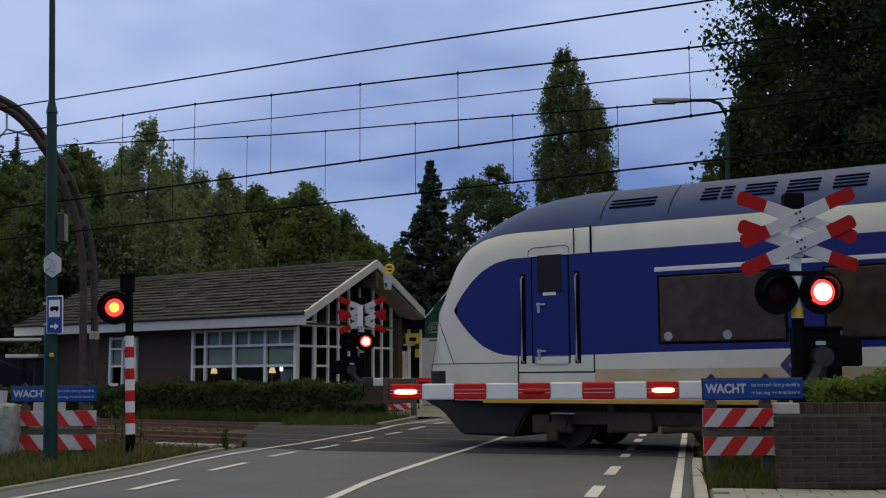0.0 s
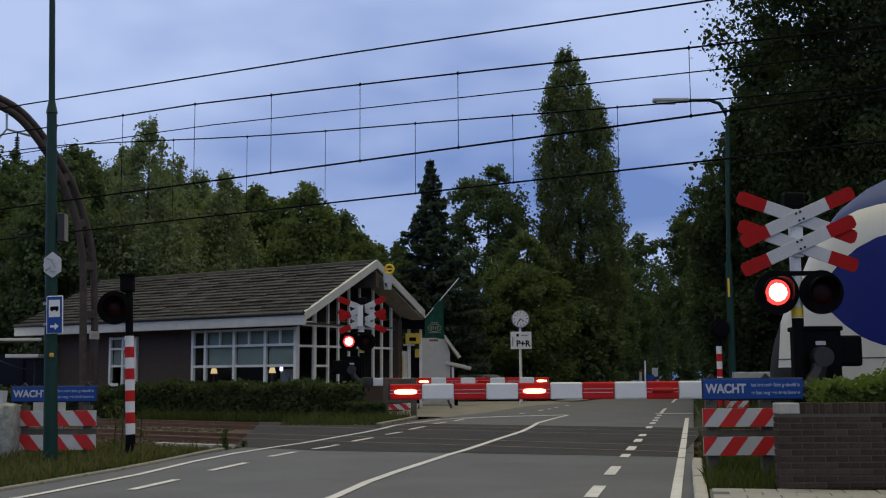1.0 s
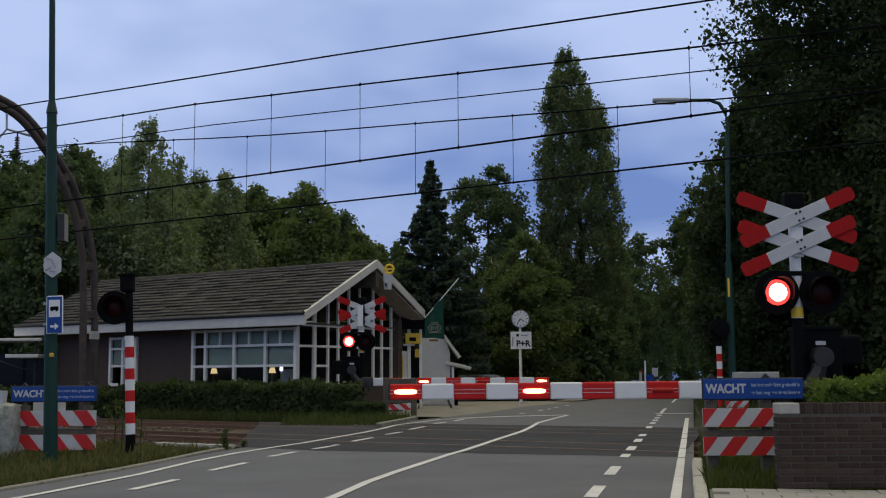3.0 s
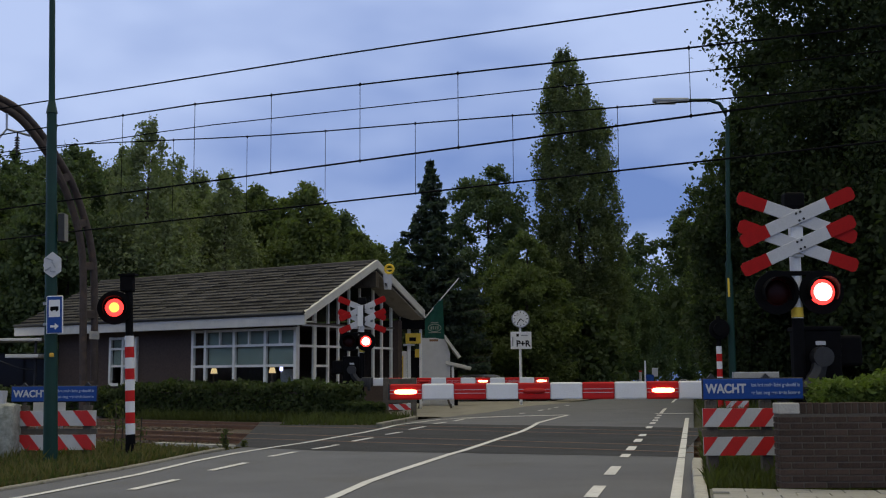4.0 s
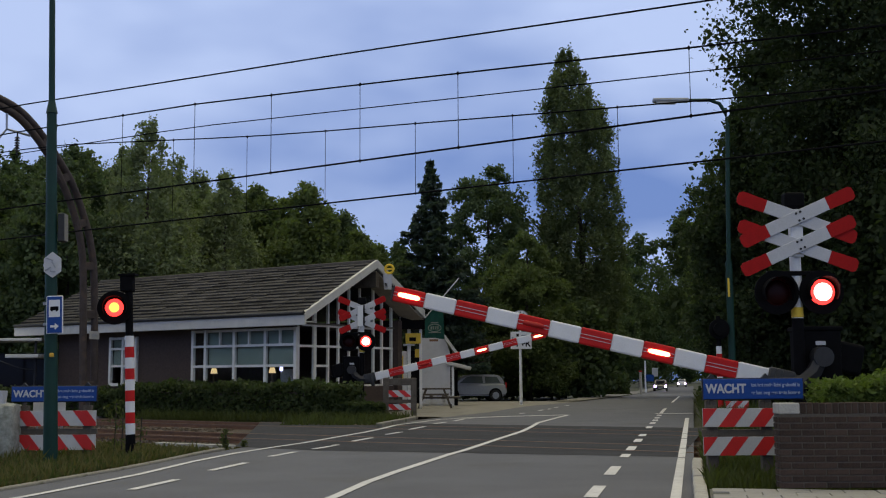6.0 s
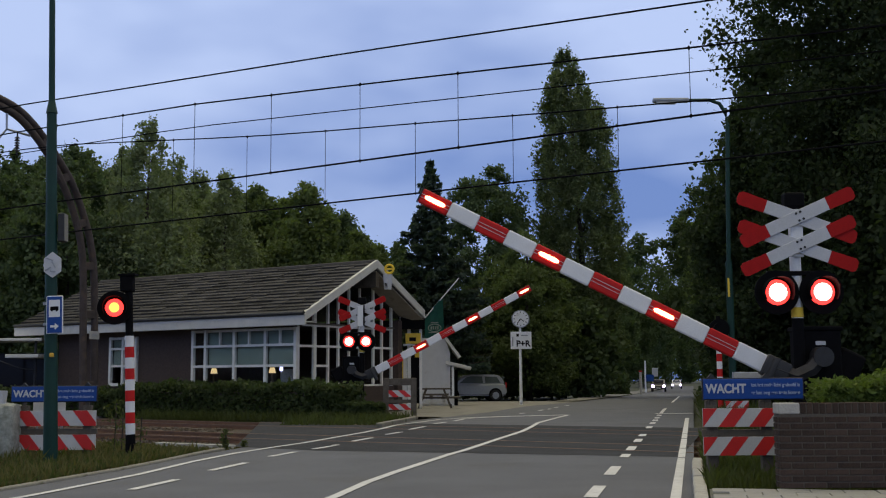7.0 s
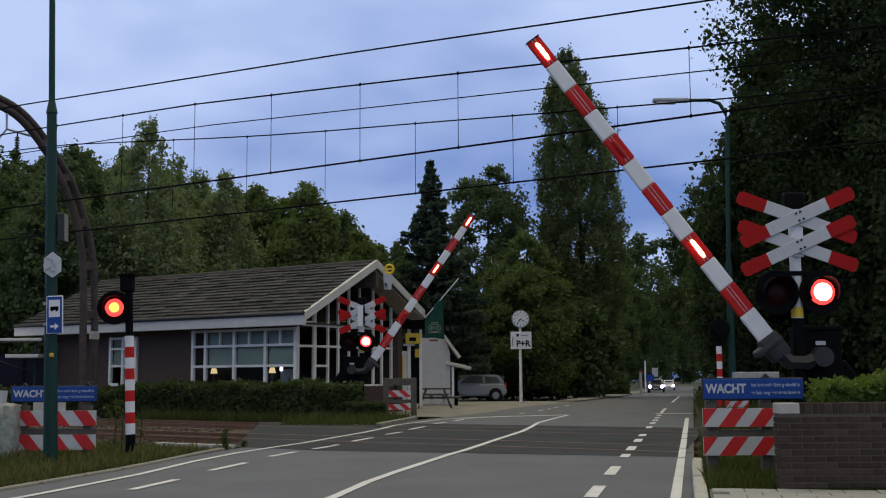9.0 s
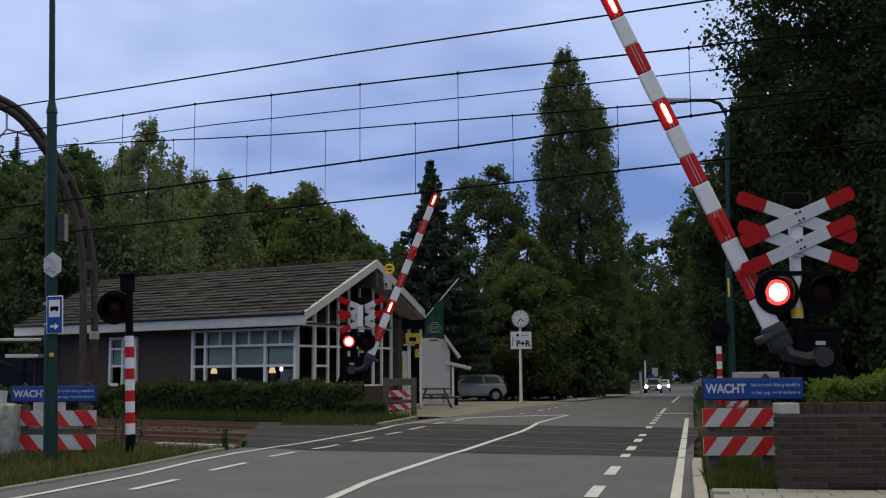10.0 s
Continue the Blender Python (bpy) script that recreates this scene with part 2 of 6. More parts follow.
def tube(bm, pts, r, seg=8, r_end=None):
    """A tube along pts, tapering to r_end."""
    pts = [Vector(p) for p in pts]
    rings = []
    for i, p in enumerate(pts):
        d = (pts[min(i + 1, len(pts) - 1)] - pts[max(i - 1, 0)]).normalized()
        q = d.to_track_quat("Z", "Y")
        k = r if r_end is None else r + (r_end - r) * i / (len(pts) - 1)
        rings.append([bm.verts.new(p + q @ Vector((k * math.cos(a), k * math.sin(a), 0))) for a in [2 * math.pi * j / seg for j in range(seg)]])
    for a, b in zip(rings, rings[1:]):
        for j in range(seg):
            bm.faces.new((a[j], a[(j + 1) % seg], b[(j + 1) % seg], b[j]))
    bm.faces.new(rings[0][::-1])
    bm.faces.new(rings[-1])
    return bm


def prism(bm, pts, depth, m=None):
    """An outline in x, z pushed back by depth along y."""
    a = [bm.verts.new((x, 0, z)) for x, z in pts]
    b = [bm.verts.new((x, depth, z)) for x, z in pts]
    fs = [bm.faces.new(a), bm.faces.new(b[::-1])]
    for i in range(len(pts)):
        j = (i + 1) % len(pts)
        fs.append(bm.faces.new((a[j], a[i], b[i], b[j])))
    bmesh.ops.recalc_face_normals(bm, faces=fs)
    if m:
        bmesh.ops.transform(bm, matrix=m, verts=a + b)
    return bm


def B():
    return bmesh.new()


def mesh(name, bm, material, smooth=False):
    me = bpy.data.meshes.new(name)
    bm.to_mesh(me)
    bm.free()
    for mm in material if isinstance(material, (list, tuple)) else [material]:
        me.materials.append(M[mm])
    if smooth:
        me.shade_smooth()
        me.set_sharp_from_angle(angle=radians(40))
    return me


def part(name, bm, material, parent, label="", smooth=False, at=None):
    """One mesh object under a thing or a part."""
    ob = new(name, bm if isinstance(bm, bpy.types.Mesh) else mesh(name, bm, material, smooth))
    ob.parent = parent
    if at is not None:
        ob.matrix_basis = at
    return tagged(ob, label)


def thing(name, m, label, category, group="", kind=""):
    ob = new(name)
    ob.empty_display_size = 0.2
    ob.matrix_basis = m
    return tagged(ob, label, category, group, kind)


def solid(name, bm, material, label, category, m=None, kind="", smooth=False, group=""):
    ob = new(name, mesh(name, bm, material, smooth))
    if m:
        ob.matrix_basis = m
    return tagged(ob, label, category, group, kind)


def text(body, size, m, material, parent, name="lettering", thick=0.003, width=0.0):
    """Lettering in the built-in font, turned into a mesh; it faces -y."""
    cu = bpy.data.curves.new(name, "FONT")
    cu.body, cu.size, cu.offset, cu.extrude, cu.align_x, cu.align_y = body, size, size * 0.035, thick, "CENTER", "CENTER"
    tmp = bpy.data.objects.new(name, cu)
    scene.collection.objects.link(tmp)
    dg = bpy.context.evaluated_depsgraph_get()
    me = bpy.data.meshes.new_from_object(tmp.evaluated_get(dg))
    bpy.data.objects.remove(tmp)
    if width:
        xs = [v.co.x for v in me.vertices]
        me.transform(Matrix.Diagonal((width / (max(xs) - min(xs)), 1, 1, 1)))
    me.transform(m @ Matrix.Rotation(radians(90), 4, "X"))
    me.materials.clear()
    me.materials.append(M[material])
    ob = new(name, me)
    ob.parent = parent
    return ob


TRK = -32.69    # heading of the tracks
ROAD = -12.37   # heading of the road
TD, ND = Vector((0.84159, -0.54012, 0)), Vector((0.54012, 0.84159, 0))
RX, RY = Vector((0.9768, -0.2142, 0)), Vector((0.2142, 0.9768, 0))


def gz(x, y):
    """The ground falls gently away beyond the crossing."""
    r = x * RY.x + y * RY.y
    return -0.0078 * max(0.0, min(r, 170) - 45)


def road_pt(q, r, z=0.0):
    p = RX * q + RY * r
    return (p.x, p.y, gz(p.x, p.y) + z)


# ---- ground, road, tracks ----
def ground_sheet():
    bm = B()
    bmesh.ops.create_grid(bm, x_segments=80, y_segments=80, size=300)
    for v in bm.verts:
        v.co.y += 150
        v.co.z = gz(v.co.x, v.co.y) - 0.12
    solid("ground", bm, "ground", "rough grass verge and bare earth", "ground", kind="structure")


def strip(bm, left, right):
    """A ribbon between two rows of points."""
    a, b = [bm.verts.new(p) for p in left], [bm.verts.new(p) for p in right]
    for i in range(len(a) - 1):
        bm.faces.new((b[i], b[i + 1], a[i + 1], a[i]))
    return bm


def roads():
    rs = [-25, 0, 8, 12, 16, 20, 24, 28, 31, 34, 38, 45, 60, 80, 100, 130, 170, 230]
    lq = [-7.35, -7.35, -7.35, -7.38, -7.6, -7.75, -7.75, -7.7, -7.6, -7.2, -6.75, -6.6, -5.6, -5.0, -4.9, -4.9, -4.9, -4.9]
    bm = strip(B(), [road_pt(q, r, 0.0) for q, r in zip(lq, rs)], [road_pt(-0.03, r, 0.0) for r in rs])
    res = bmesh.ops.extrude_face_region(bm, geom=bm.faces[:])
    bmesh.ops.translate(bm, verts=[v for v in res["geom"] if isinstance(v, bmesh.types.BMVert)], vec=(0, 0, -0.3))
    bmesh.ops.recalc_face_normals(bm, faces=bm.faces)
    solid("road", bm, "asphalt", "worn grey asphalt road over the crossing", "road", kind="structure")
    # darker asphalt laid round the rails
    m = pose(0, 0, 0.004, 0, 0, TRK)
    bm = B()
    vs = [bm.verts.new(p) for p in [(-14.0, 15.0, 0), (-12.0, 14.8, 0), (-6.2, 16.1, 0), (-9.0, 25.0, 0), (-16.5, 24.5, 0), (-21.2, 23.7, 0)]]
    bm.faces.new(vs)
    solid("crossing_deck", bm, "dark_asphalt", "dark tarmac deck between the rails of the crossing", "road", m, "structure")
    # forecourt beyond the tracks
    bm = strip(B(), [road_pt(-22, r, -0.006) for r in (36.0, 45, 60)], [road_pt(q, r, -0.006) for q, r in ((-7.0, 33.5), (-6.5, 45), (-5.5, 60))])
    solid("pavement_forecourt", bm, "paving", "grey paved forecourt beside the station", "pavement", kind="structure")
    # painted lines
    mk = thing("road_marking", pose(0, 0, 0), "white painted lines on the asphalt road", "road marking", kind="structure")

    def line(pts, w, z=0.009):
        ls, rr = [], []
        for i, (q, r) in enumerate(pts):
            a, b = pts[max(i - 1, 0)], pts[min(i + 1, len(pts) - 1)]
            d = Vector((b[0] - a[0], b[1] - a[1])).normalized()
            o = Vector((-d.y, d.x)) * w / 2
            ls.append(road_pt(q + o.x, r + o.y, z))
            rr.append(road_pt(q - o.x, r - o.y, z))
        part("line", strip(B(), ls, rr), "road_paint", mk)

    segs = [(-2, 8), (8, 16.9), (17.05, 19.1), (19.25, 22.0), (22.15, 23.8), (23.95, 32.6)]
    for a, b in segs:
        line([(-0.205, a), (-0.205, b)], 0.105)
    line([(-6.75, -2), (-6.75, 11), (-6.85, 13.3), (-7.1, 15.4), (-7.2, 17.2), (-7.15, 18.6), (-7.05, 20.0), (-7.05, 24.1), (-7.15, 26.0), (-7.3, 27.7), (-7.1, 29.8), (-7.0, 31.3), (-6.6, 32.2)], 0.1)
    line([(-6.6, 32.2), (-6.26, 32.7), (-5.45, 33.8), (-3.8, 35.1)], 0.34)
    line([(-3.57, -2), (-3.57, 11.1), (-3.69, 12.7), (-3.72, 14.1), (-3.72, 17.4), (-3.68, 18.4), (-3.69, 22.0), (-3.68, 24.7), (-3.78, 26.8), (-3.93, 29.2), (-3.88, 32.0), (-3.78, 35.1)], 0.115)
    for k, (a, b) in enumerate([(6.2, 7.4), (8.6, 9.8), (11.4, 12.6), (14.0, 15.3), (17.0, 17.7), (18.6, 19.6), (20.9, 21.9), (22.9, 23.7), (26.3, 27.3), (28.6, 29.6), (30.5, 31.4), (32.2, 33.1), (34.2, 35.2)]):
        line([(-1.03, a), (-1.03, b)], 0.14)
    line([(-1.03, 36.2), (-1.03, 41), (-1.0, 60), (-1.0, 82)], 0.11)
    for qa, a, qb, b in [(-5.95, 8.6, -5.97, 9.8), (-5.99, 11.45, -6.04, 12.66), (-6.18, 13.95, -6.24, 15.3), (-6.36, 16.54, -6.33, 17.62), (-6.28, 18.36, -6.22, 19.08), (-6.24, 19.24, -6.24, 19.57), (-6.29, 20.65, -6.26, 21.87), (-6.32, 23.09, -6.26, 24.17), (-6.37, 25.34, -6.38, 26.91), (-6.5, 28.4, -6.42, 29.46), (-6.36, 30.21, -6.35, 31.4), (-6.3, 32.1, -6.19, 32.87), (-5.47, 36.25, -5.39, 36.85), (-5.27, 39.3, -5.24, 40.3), (-5.18, 41.0, -5.15, 41.7), (-5.17, 43.2, -5.13, 44.0), (-5.1, 46.0, -5.05, 47.2)]:
        line([(qa, a), (qb, b)], 0.11)
    line([(-1.2, 36.3), (-0.05, 36.6)], 0.4)


def kerbs():
    th = thing("kerb_near", pose(0, 0, 0), "worn concrete kerb stones along the pavement", "kerb", kind="structure")
    for i, r in enumerate([4.6 + 0.92 * k for k in range(12)]):
        bm = bx(B(), (0.13, 0.9, 0.26), (0, 0, -0.02), bevel=0.025)
        p = road_pt(0.03 + random.uniform(-0.012, 0.012) - 0.006 * max(0, r - 11), r + 0.45)
        part("kerb_stone", bm, "concrete", th, at=pose(p[0], p[1], random.uniform(-0.01, 0.005), 0, 0, ROAD + random.uniform(-0.8, 0.8)))
    th = thing("kerb_left", pose(0, 0, 0), "low concrete kerb between verge and road", "kerb", kind="structure")
    pts = [(-7.4, 6.0), (-7.42, 11.0), (-7.48, 14.0), (-7.62, 15.7), (-7.8, 17.2), (-7.85, 18.2)]
    for (q0, r0), (q1, r1) in zip(pts, pts[1:]):
        nn = max(1, round((r1 - r0) / 1.0))
        for k in range(nn):
            a = Vector(road_pt(q0 + (q1 - q0) * k / nn, r0 + (r1 - r0) * k / nn))
            b = Vector(road_pt(q0 + (q1 - q0) * (k + 1) / nn, r0 + (r1 - r0) * (k + 1) / nn))
            d = b - a
            bm = bx(B(), (d.length - 0.015, 0.12, 0.16), (0, 0, 0), bevel=0.02)
            c = (a + b) / 2
            part("kerb_stone", bm, "old_kerb", th, at=pose(c.x, c.y, -0.05, 0, 0, math.degrees(math.atan2(d.y, d.x))))
    th = thing("kerb_far", pose(0, 0, 0), "pale concrete kerb round the far grass corner", "kerb", kind="structure")
    pts = [(-7.45, 26.6), (-7.55, 28.2), (-7.6, 29.8), (-7.7, 31.3), (-8.3, 32.6), (-9.4, 33.8), (-11, 34.8)]
    for (q0, r0), (q1, r1) in zip(pts, pts[1:]):
        a, b = Vector(road_pt(q0, r0)), Vector(road_pt(q1, r1))
        d, c = b - a, (a + b) / 2
        part("kerb_stone", bx(B(), (d.length - 0.02, 0.16, 0.2), (0, 0, 0), bevel=0.02), "old_kerb", th, at=pose(c.x, c.y, 0.0, 0, 0, math.degrees(math.atan2(d.y, d.x))))


def tracks():
    m = pose(0, 0, 0, 0, 0, TRK)
    bm = B()
    for y0, y1 in ((15.6, 20.2), (20.2, 24.6)):
        vs = [bm.verts.new(p) for p in [(-120, y0, -0.12), (80, y0, -0.12), (80, y0 + 0.5, -0.1), (-120, y0 + 0.5, -0.1), (80, y1 - 0.5, -0.1), (-120, y1 - 0.5, -0.1), (80, y1, -0.12), (-120, y1, -0.12)]]
        for f in ((0, 1, 2, 3), (3, 2, 4, 5), (5, 4, 6, 7)):
            bm.faces.new([vs[i] for i in f])
    rng = np.random.default_rng(4)
    for _ in range(9000):
        y = rng.uniform(15.7, 24.5)
        x = rng.uniform(-45, -14.6 - (y - 15) * 0.85)
        r = rng.uniform(0.02, 0.045)
        a, c = rng.uniform(0, 6.28), Vector((x, y, -0.1))
        base = [bm.verts.new(c + Vector((r * math.cos(a + k * 2.1), r * math.sin(a + k * 2.1), 0))) for k in range(3)]
        top = bm.verts.new(c + Vector((0, 0, r * 1.1)))
        for k in range(3):
            bm.faces.new((base[k], base[(k + 1) % 3], top))
    solid("ballast", bm, "ballast", "rusty brown ballast stones under the rails", "ballast", m, "stuff")
    for nm, yc in (("track_near", 17.83), ("track_far", 22.47)):
        th = thing(nm, m, "railway track with rusty rails on sleepers", "railway track", kind="structure")
        for y in (yc - 0.755, yc + 0.755):
            edge = -14.6 - (y - 15) * 0.85
            zs = [(-120, 0.02), (edge - 3, 0.02), (edge, 0.008), (80, 0.012)]
            web, head = B(), B()
            for (xa, za), (xb, zb) in zip(zs, zs[1:]):
                for bm_, w_, h0, h1 in ((web, 0.02, -0.16, -0.035), (web, 0.13, -0.17, -0.155), (head, 0.07, -0.035, 0.0)):
                    c8 = [bm_.verts.new((x_, y + dy * w_ / 2, z_ + hh)) for x_, z_ in ((xa, za), (xb, zb)) for dy, hh in ((-1, h0), (1, h0), (1, h1), (-1, h1))]
                    for f in ((0, 1, 5, 4), (1, 2, 6, 5), (2, 3, 7, 6), (3, 0, 4, 7), (0, 3, 2, 1), (4, 5, 6, 7)):
                        bm_.faces.new([c8[i] for i in f])
            part("rail_web", web, "rust", th)
            part("rail_head", head, "rail_top", th, "worn rail head")
        me = mesh("sleeper", bx(B(), (0.24, 2.5, 0.1), (0, 0, 0), bevel=0.01), "sleeper")
        for k in range(44):
            part("sleeper", me, None, th, at=pose(-46.5 + 0.6 * k, yc, -0.13, 0, 0, 0))


# ---- the train ----
def pw(pts, s):
    return float(np.interp(s, [p[0] for p in pts], [p[1] for p in pts]))


def train():
    """Double-ended commuter train: the cab car that leaves the crossing. Local x runs back from the nose, y away from the road side."""
    th = thing("train", pose(0, 0, 0, 0, 0, TRK), "blue and cream commuter train with a rounded nose", "train")
    LEN = 26.0
    top = [(-0.6, 1.6), (-0.4, 2.0), (-0.2, 2.4), (0.0, 2.76), (0.2, 3.08), (0.45, 3.42), (0.7, 3.7), (1.02, 3.93), (1.3, 4.06), (1.58, 4.15), (2.12, 4.26), (2.6, 4.3), (LEN, 4.3)]
    wid = [(-0.6, 0.34), (-0.48, 0.68), (-0.32, 0.92), (-0.15, 1.08), (0.1, 1.23), (0.5, 1.345), (1.1, 1.405), (1.6, 1.42), (LEN, 1.42)]
    c1 = [(0.42, 2.33), (0.55, 2.14), (0.78, 1.9), (1.05, 1.69), (1.38, 1.56), (1.7, 1.53), (3.1, 1.53), (5, 1.57), (LEN, 1.57)]
    c2 = [(0.42, 2.33), (0.6, 2.58), (0.8, 2.79), (1.02, 2.96), (1.3, 3.09), (1.6, 3.15), (3.1, 3.16), (LEN, 3.18)]
    c3 = [(0.3, 2.95), (0.6, 3.24), (0.8, 3.4), (1.02, 3.5), (1.36, 3.57), (1.75, 3.585), (2.1, 3.58), (LEN, 3.59)]
    ss = [-0.6, -0.54, -0.46, -0.38, -0.28, -0.15, 0, 0.1, 0.2, 0.32, 0.42, 0.5, 0.6, 0.7, 0.8, 0.9, 1.02, 1.15, 1.3, 1.45, 1.6, 1.75, 1.9, 2.1, 2.35, 2.6, 2.85, 3.1, 4.2, 6, 9, 13, 18, 22, LEN]
    mats = ["train_cream", "train_blue", "train_navy", "skirt", "train_dirt", "train_glass"]

    def section(s):
        zt, w = pw(top, s), pw(wid, s)
        z3 = min(pw(c3, s), zt - 0.02) if s >= 0.3 else zt - 0.02
        z1, z2 = (pw(c1, s), pw(c2, s)) if s >= 0.42 else (min(2.33, zt - 0.25), min(2.33, zt - 0.25))
        z1, z2 = min(z1, zt - 0.2), min(z2, zt - 0.12)
        z3 = max(z3, z2 + 0.05)
        sh = min(3.2, zt - 0.55)

        def ww(z):
            if z <= 1.2:
                return w - 0.03 * (1.2 - z)
            if z <= sh:
                return w
            k = (z - sh) / max(zt - sh, 1e-3)
            return w * (1 - 0.62 * k ** 2.6) if s > 0.3 else w * (1 - 0.75 * k ** 2)

        zs = [0.8, 1.05, 1.3, z1 - 0.001 * (z1 <= 1.3)] + [z1 + (z2 - z1) * k / 4 for k in (1, 2, 3)] + [z2, (z2 + z3) / 2, z3, z3 + (zt - z3) * 0.3, z3 + (zt - z3) * 0.55, z3 + (zt - z3) * 0.75, z3 + (zt - z3) * 0.9]
        pts = [(ww(z), z) for z in zs]
        return pts + [(ww(zs[-1]) * 0.55, zt - 0.005), (0, zt)]

    bm = B()
    band = [4, 4, 0, 1, 1, 1, 1, 0, 0, 2, 2, 2, 2, 2, 2]
    for side in (-1, 1):
        rows = [[bm.verts.new((s, side * y, z)) for y, z in section(s)] for s in ss]
        for i in range(len(ss) - 1):
            for j in range(len(band)):
                v = (rows[i][j], rows[i + 1][j], rows[i + 1][j + 1], rows[i][j + 1])
                if len({tuple(x.co) for x in v}) < 4 or (v[0].co - v[3].co).length < 1e-4 and (v[1].co - v[2].co).length < 1e-4:
                    continue
                f = bm.faces.new(v if side < 0 else v[::-1])
                mi = band[j]
                if mi == 4 and ss[i] < 3.0:
                    mi = 0
                if j < 3 and ss[i] < -0.1 and j == 0:
                    mi = 3
                zc, sc = sum(x.co.z for x in v) / 4, (ss[i] + ss[i + 1]) / 2
                if zc < 1.36 - 1.0 * sc and sc < 0.45:
                    mi = 3
                if mi == 2 and ss[i] < 0.6:
                    mi = 5
                f.material_index = mi
        if side < 0:
            first = rows[0]
        else:
            bm.faces.new(first + rows[0][::-1])
    bmesh.ops.remove_doubles(bm, verts=bm.verts, dist=0.0005)
    bmesh.ops.recalc_face_normals(bm, faces=bm.faces)
    part("body", bm, mats, th, smooth=True)
    # skirt below the nose and floor
    prof = [(-0.3, 0.82), (0.1, 0.62), (0.5, 0.22), (1.55, 0.2), (1.75, 0.55), (1.95, 0.82)]
    bm = prism(B(), prof, 2.5, pose(0, -1.25, 0))
    bmesh.ops.bevel(bm, geom=bm.edges[:], offset=0.04, segments=2, affect="EDGES")
    part("nose_skirt", bm, "skirt", th, "dark grey skirt")
    part("underframe", bx(B(), (LEN - 2.5, 2.0, 0.45), (LEN / 2 + 1.2, 0.1, 0.62), bevel=0.02), "bogie", th)
    part("sill_strip", bx(B(), (LEN - 1.1, 2.86, 0.055), (LEN / 2 + 0.5, 0, 0.79)), "train_yellow", th, "dirty yellow strip")
    Y = -1.43
    # bogies with wheels
    for bxx in (3.6, 21.0):
        bm = B()
        bx(bm, (3.0, 0.16, 0.22), (bxx, -1.02, 0.52), bevel=0.03)
        bx(bm, (3.0, 0.16, 0.22), (bxx, 1.02, 0.52), bevel=0.03)
        for dx in (-1.25, 1.25):
            bx(bm, (0.36, 0.22, 0.36), (bxx + dx, -1.05, 0.45), bevel=0.04)
            cy(bm, 0.13, (bxx + dx, -1.2, 0.45), (bxx + dx, -1.1, 0.45))
        bx(bm, (0.7, 0.3, 0.32), (bxx, -1.05, 0.46), bevel=0.05)
        cy(bm, 0.05, (bxx + 0.5, -1.15, 0.35), (bxx + 1.8, -1.15, 0.42))
        cy(bm, 0.09, (bxx - 0.35, -1.1, 0.3), (bxx - 0.35, -1.1, 0.75))
        part("bogie_frame", bm, "bogie", th, "rust-brown bogie frame")
        for dx in (-1.25, 1.25):
            for sy in (-0.75, 0.75):
                bm = cy(B(), 0.42, (0, -0.07, 0), (0, 0.07, 0), seg=32)
                cy(bm, 0.46, (0, 0.05 * (1 if sy < 0 else -1), 0), (0, 0.08 * (1 if sy < 0 else -1), 0), seg=32)
                cy(bm, 0.12, (0, -0.1, 0), (0, 0.1, 0))
                part("wheel", bm, "bogie", th, at=pose(bxx + dx, sy, 0.46))
    for x0, zz, w_ in ((2.0, 0.42, 0.32), (2.2, 0.3, 0.2), (6.2, 0.5, 0.9), (8.3, 0.48, 1.6)):
        part("equipment_box", bx(B(), (w_, 0.5, 0.3), (x0, -0.95, zz), bevel=0.03), "bogie", th)
    part("coupling_step", bx(B(), (0.42, 0.16, 0.02), (2.5, -1.3, 0.6)), "grey_metal", th, "thin metal step")
    # passenger windows
    for k, (x0, x1) in enumerate([(4.22, 6.14), (6.72, 8.6), (11.2, 13.1), (13.6, 15.5), (16.0, 17.9)]):
        w_, cx = x1 - x0, (x0 + x1) / 2
        wd = part("window", bx(B(), (w_, 0.04, 1.0), (cx, Y + 0.012, 2.2), bevel=0.018), "train_pane", th, "dark tinted window")
        part("window_seal", bx(B(), (w_ + 0.07, 0.03, 1.07), (cx, Y + 0.016, 2.2), bevel=0.014), "black", wd)
        for dx in (0.13, w_ * 0.55):
            part("sticker", cy(B(), 0.07, (x0 + dx, Y - 0.01, 1.79), (x0 + dx, Y - 0.006, 1.79)), "grey_metal", wd, "round pale sticker")
    part("window_stripe", bx(B(), (14.6, 0.02, 0.07), (11.45, Y + 0.004, 2.82), bevel=0.008), "white", th, "white stripe over the windows")
    # passenger doors
    for x0 in (8.9, 19.0):
        dr = part("passenger_door", bx(B(), (1.6, 0.03, 2.1), (x0 + 0.95, Y + 0.006, 1.9), bevel=0.01), "train_cream", th)
        for dx in (0.35, 0.9):
            part("door_pane", bx(B(), (0.42, 0.03, 0.95), (x0 + dx + 0.3, Y - 0.004, 2.2), bevel=0.012), "train_glass", dr)
    # cab door with rails and handles
    dr = part("cab_door", bx(B(), (0.66, 0.03, 1.72), (2.34, Y + 0.014, 2.28), bevel=0.008), "train_blue", th, "blue driver's door")
    part("door_gap", bx(B(), (0.69, 0.025, 1.75), (2.34, Y + 0.012, 2.28)), "black", dr)
    part("door_pane", bx(B(), (0.44, 0.03, 0.62), (2.33, Y + 0.002, 2.86), bevel=0.012), "train_glass", dr, "dark door window")
    part("door_plate", bx(B(), (0.23, 0.02, 0.05), (2.33, Y - 0.006, 2.53)), "white", dr)
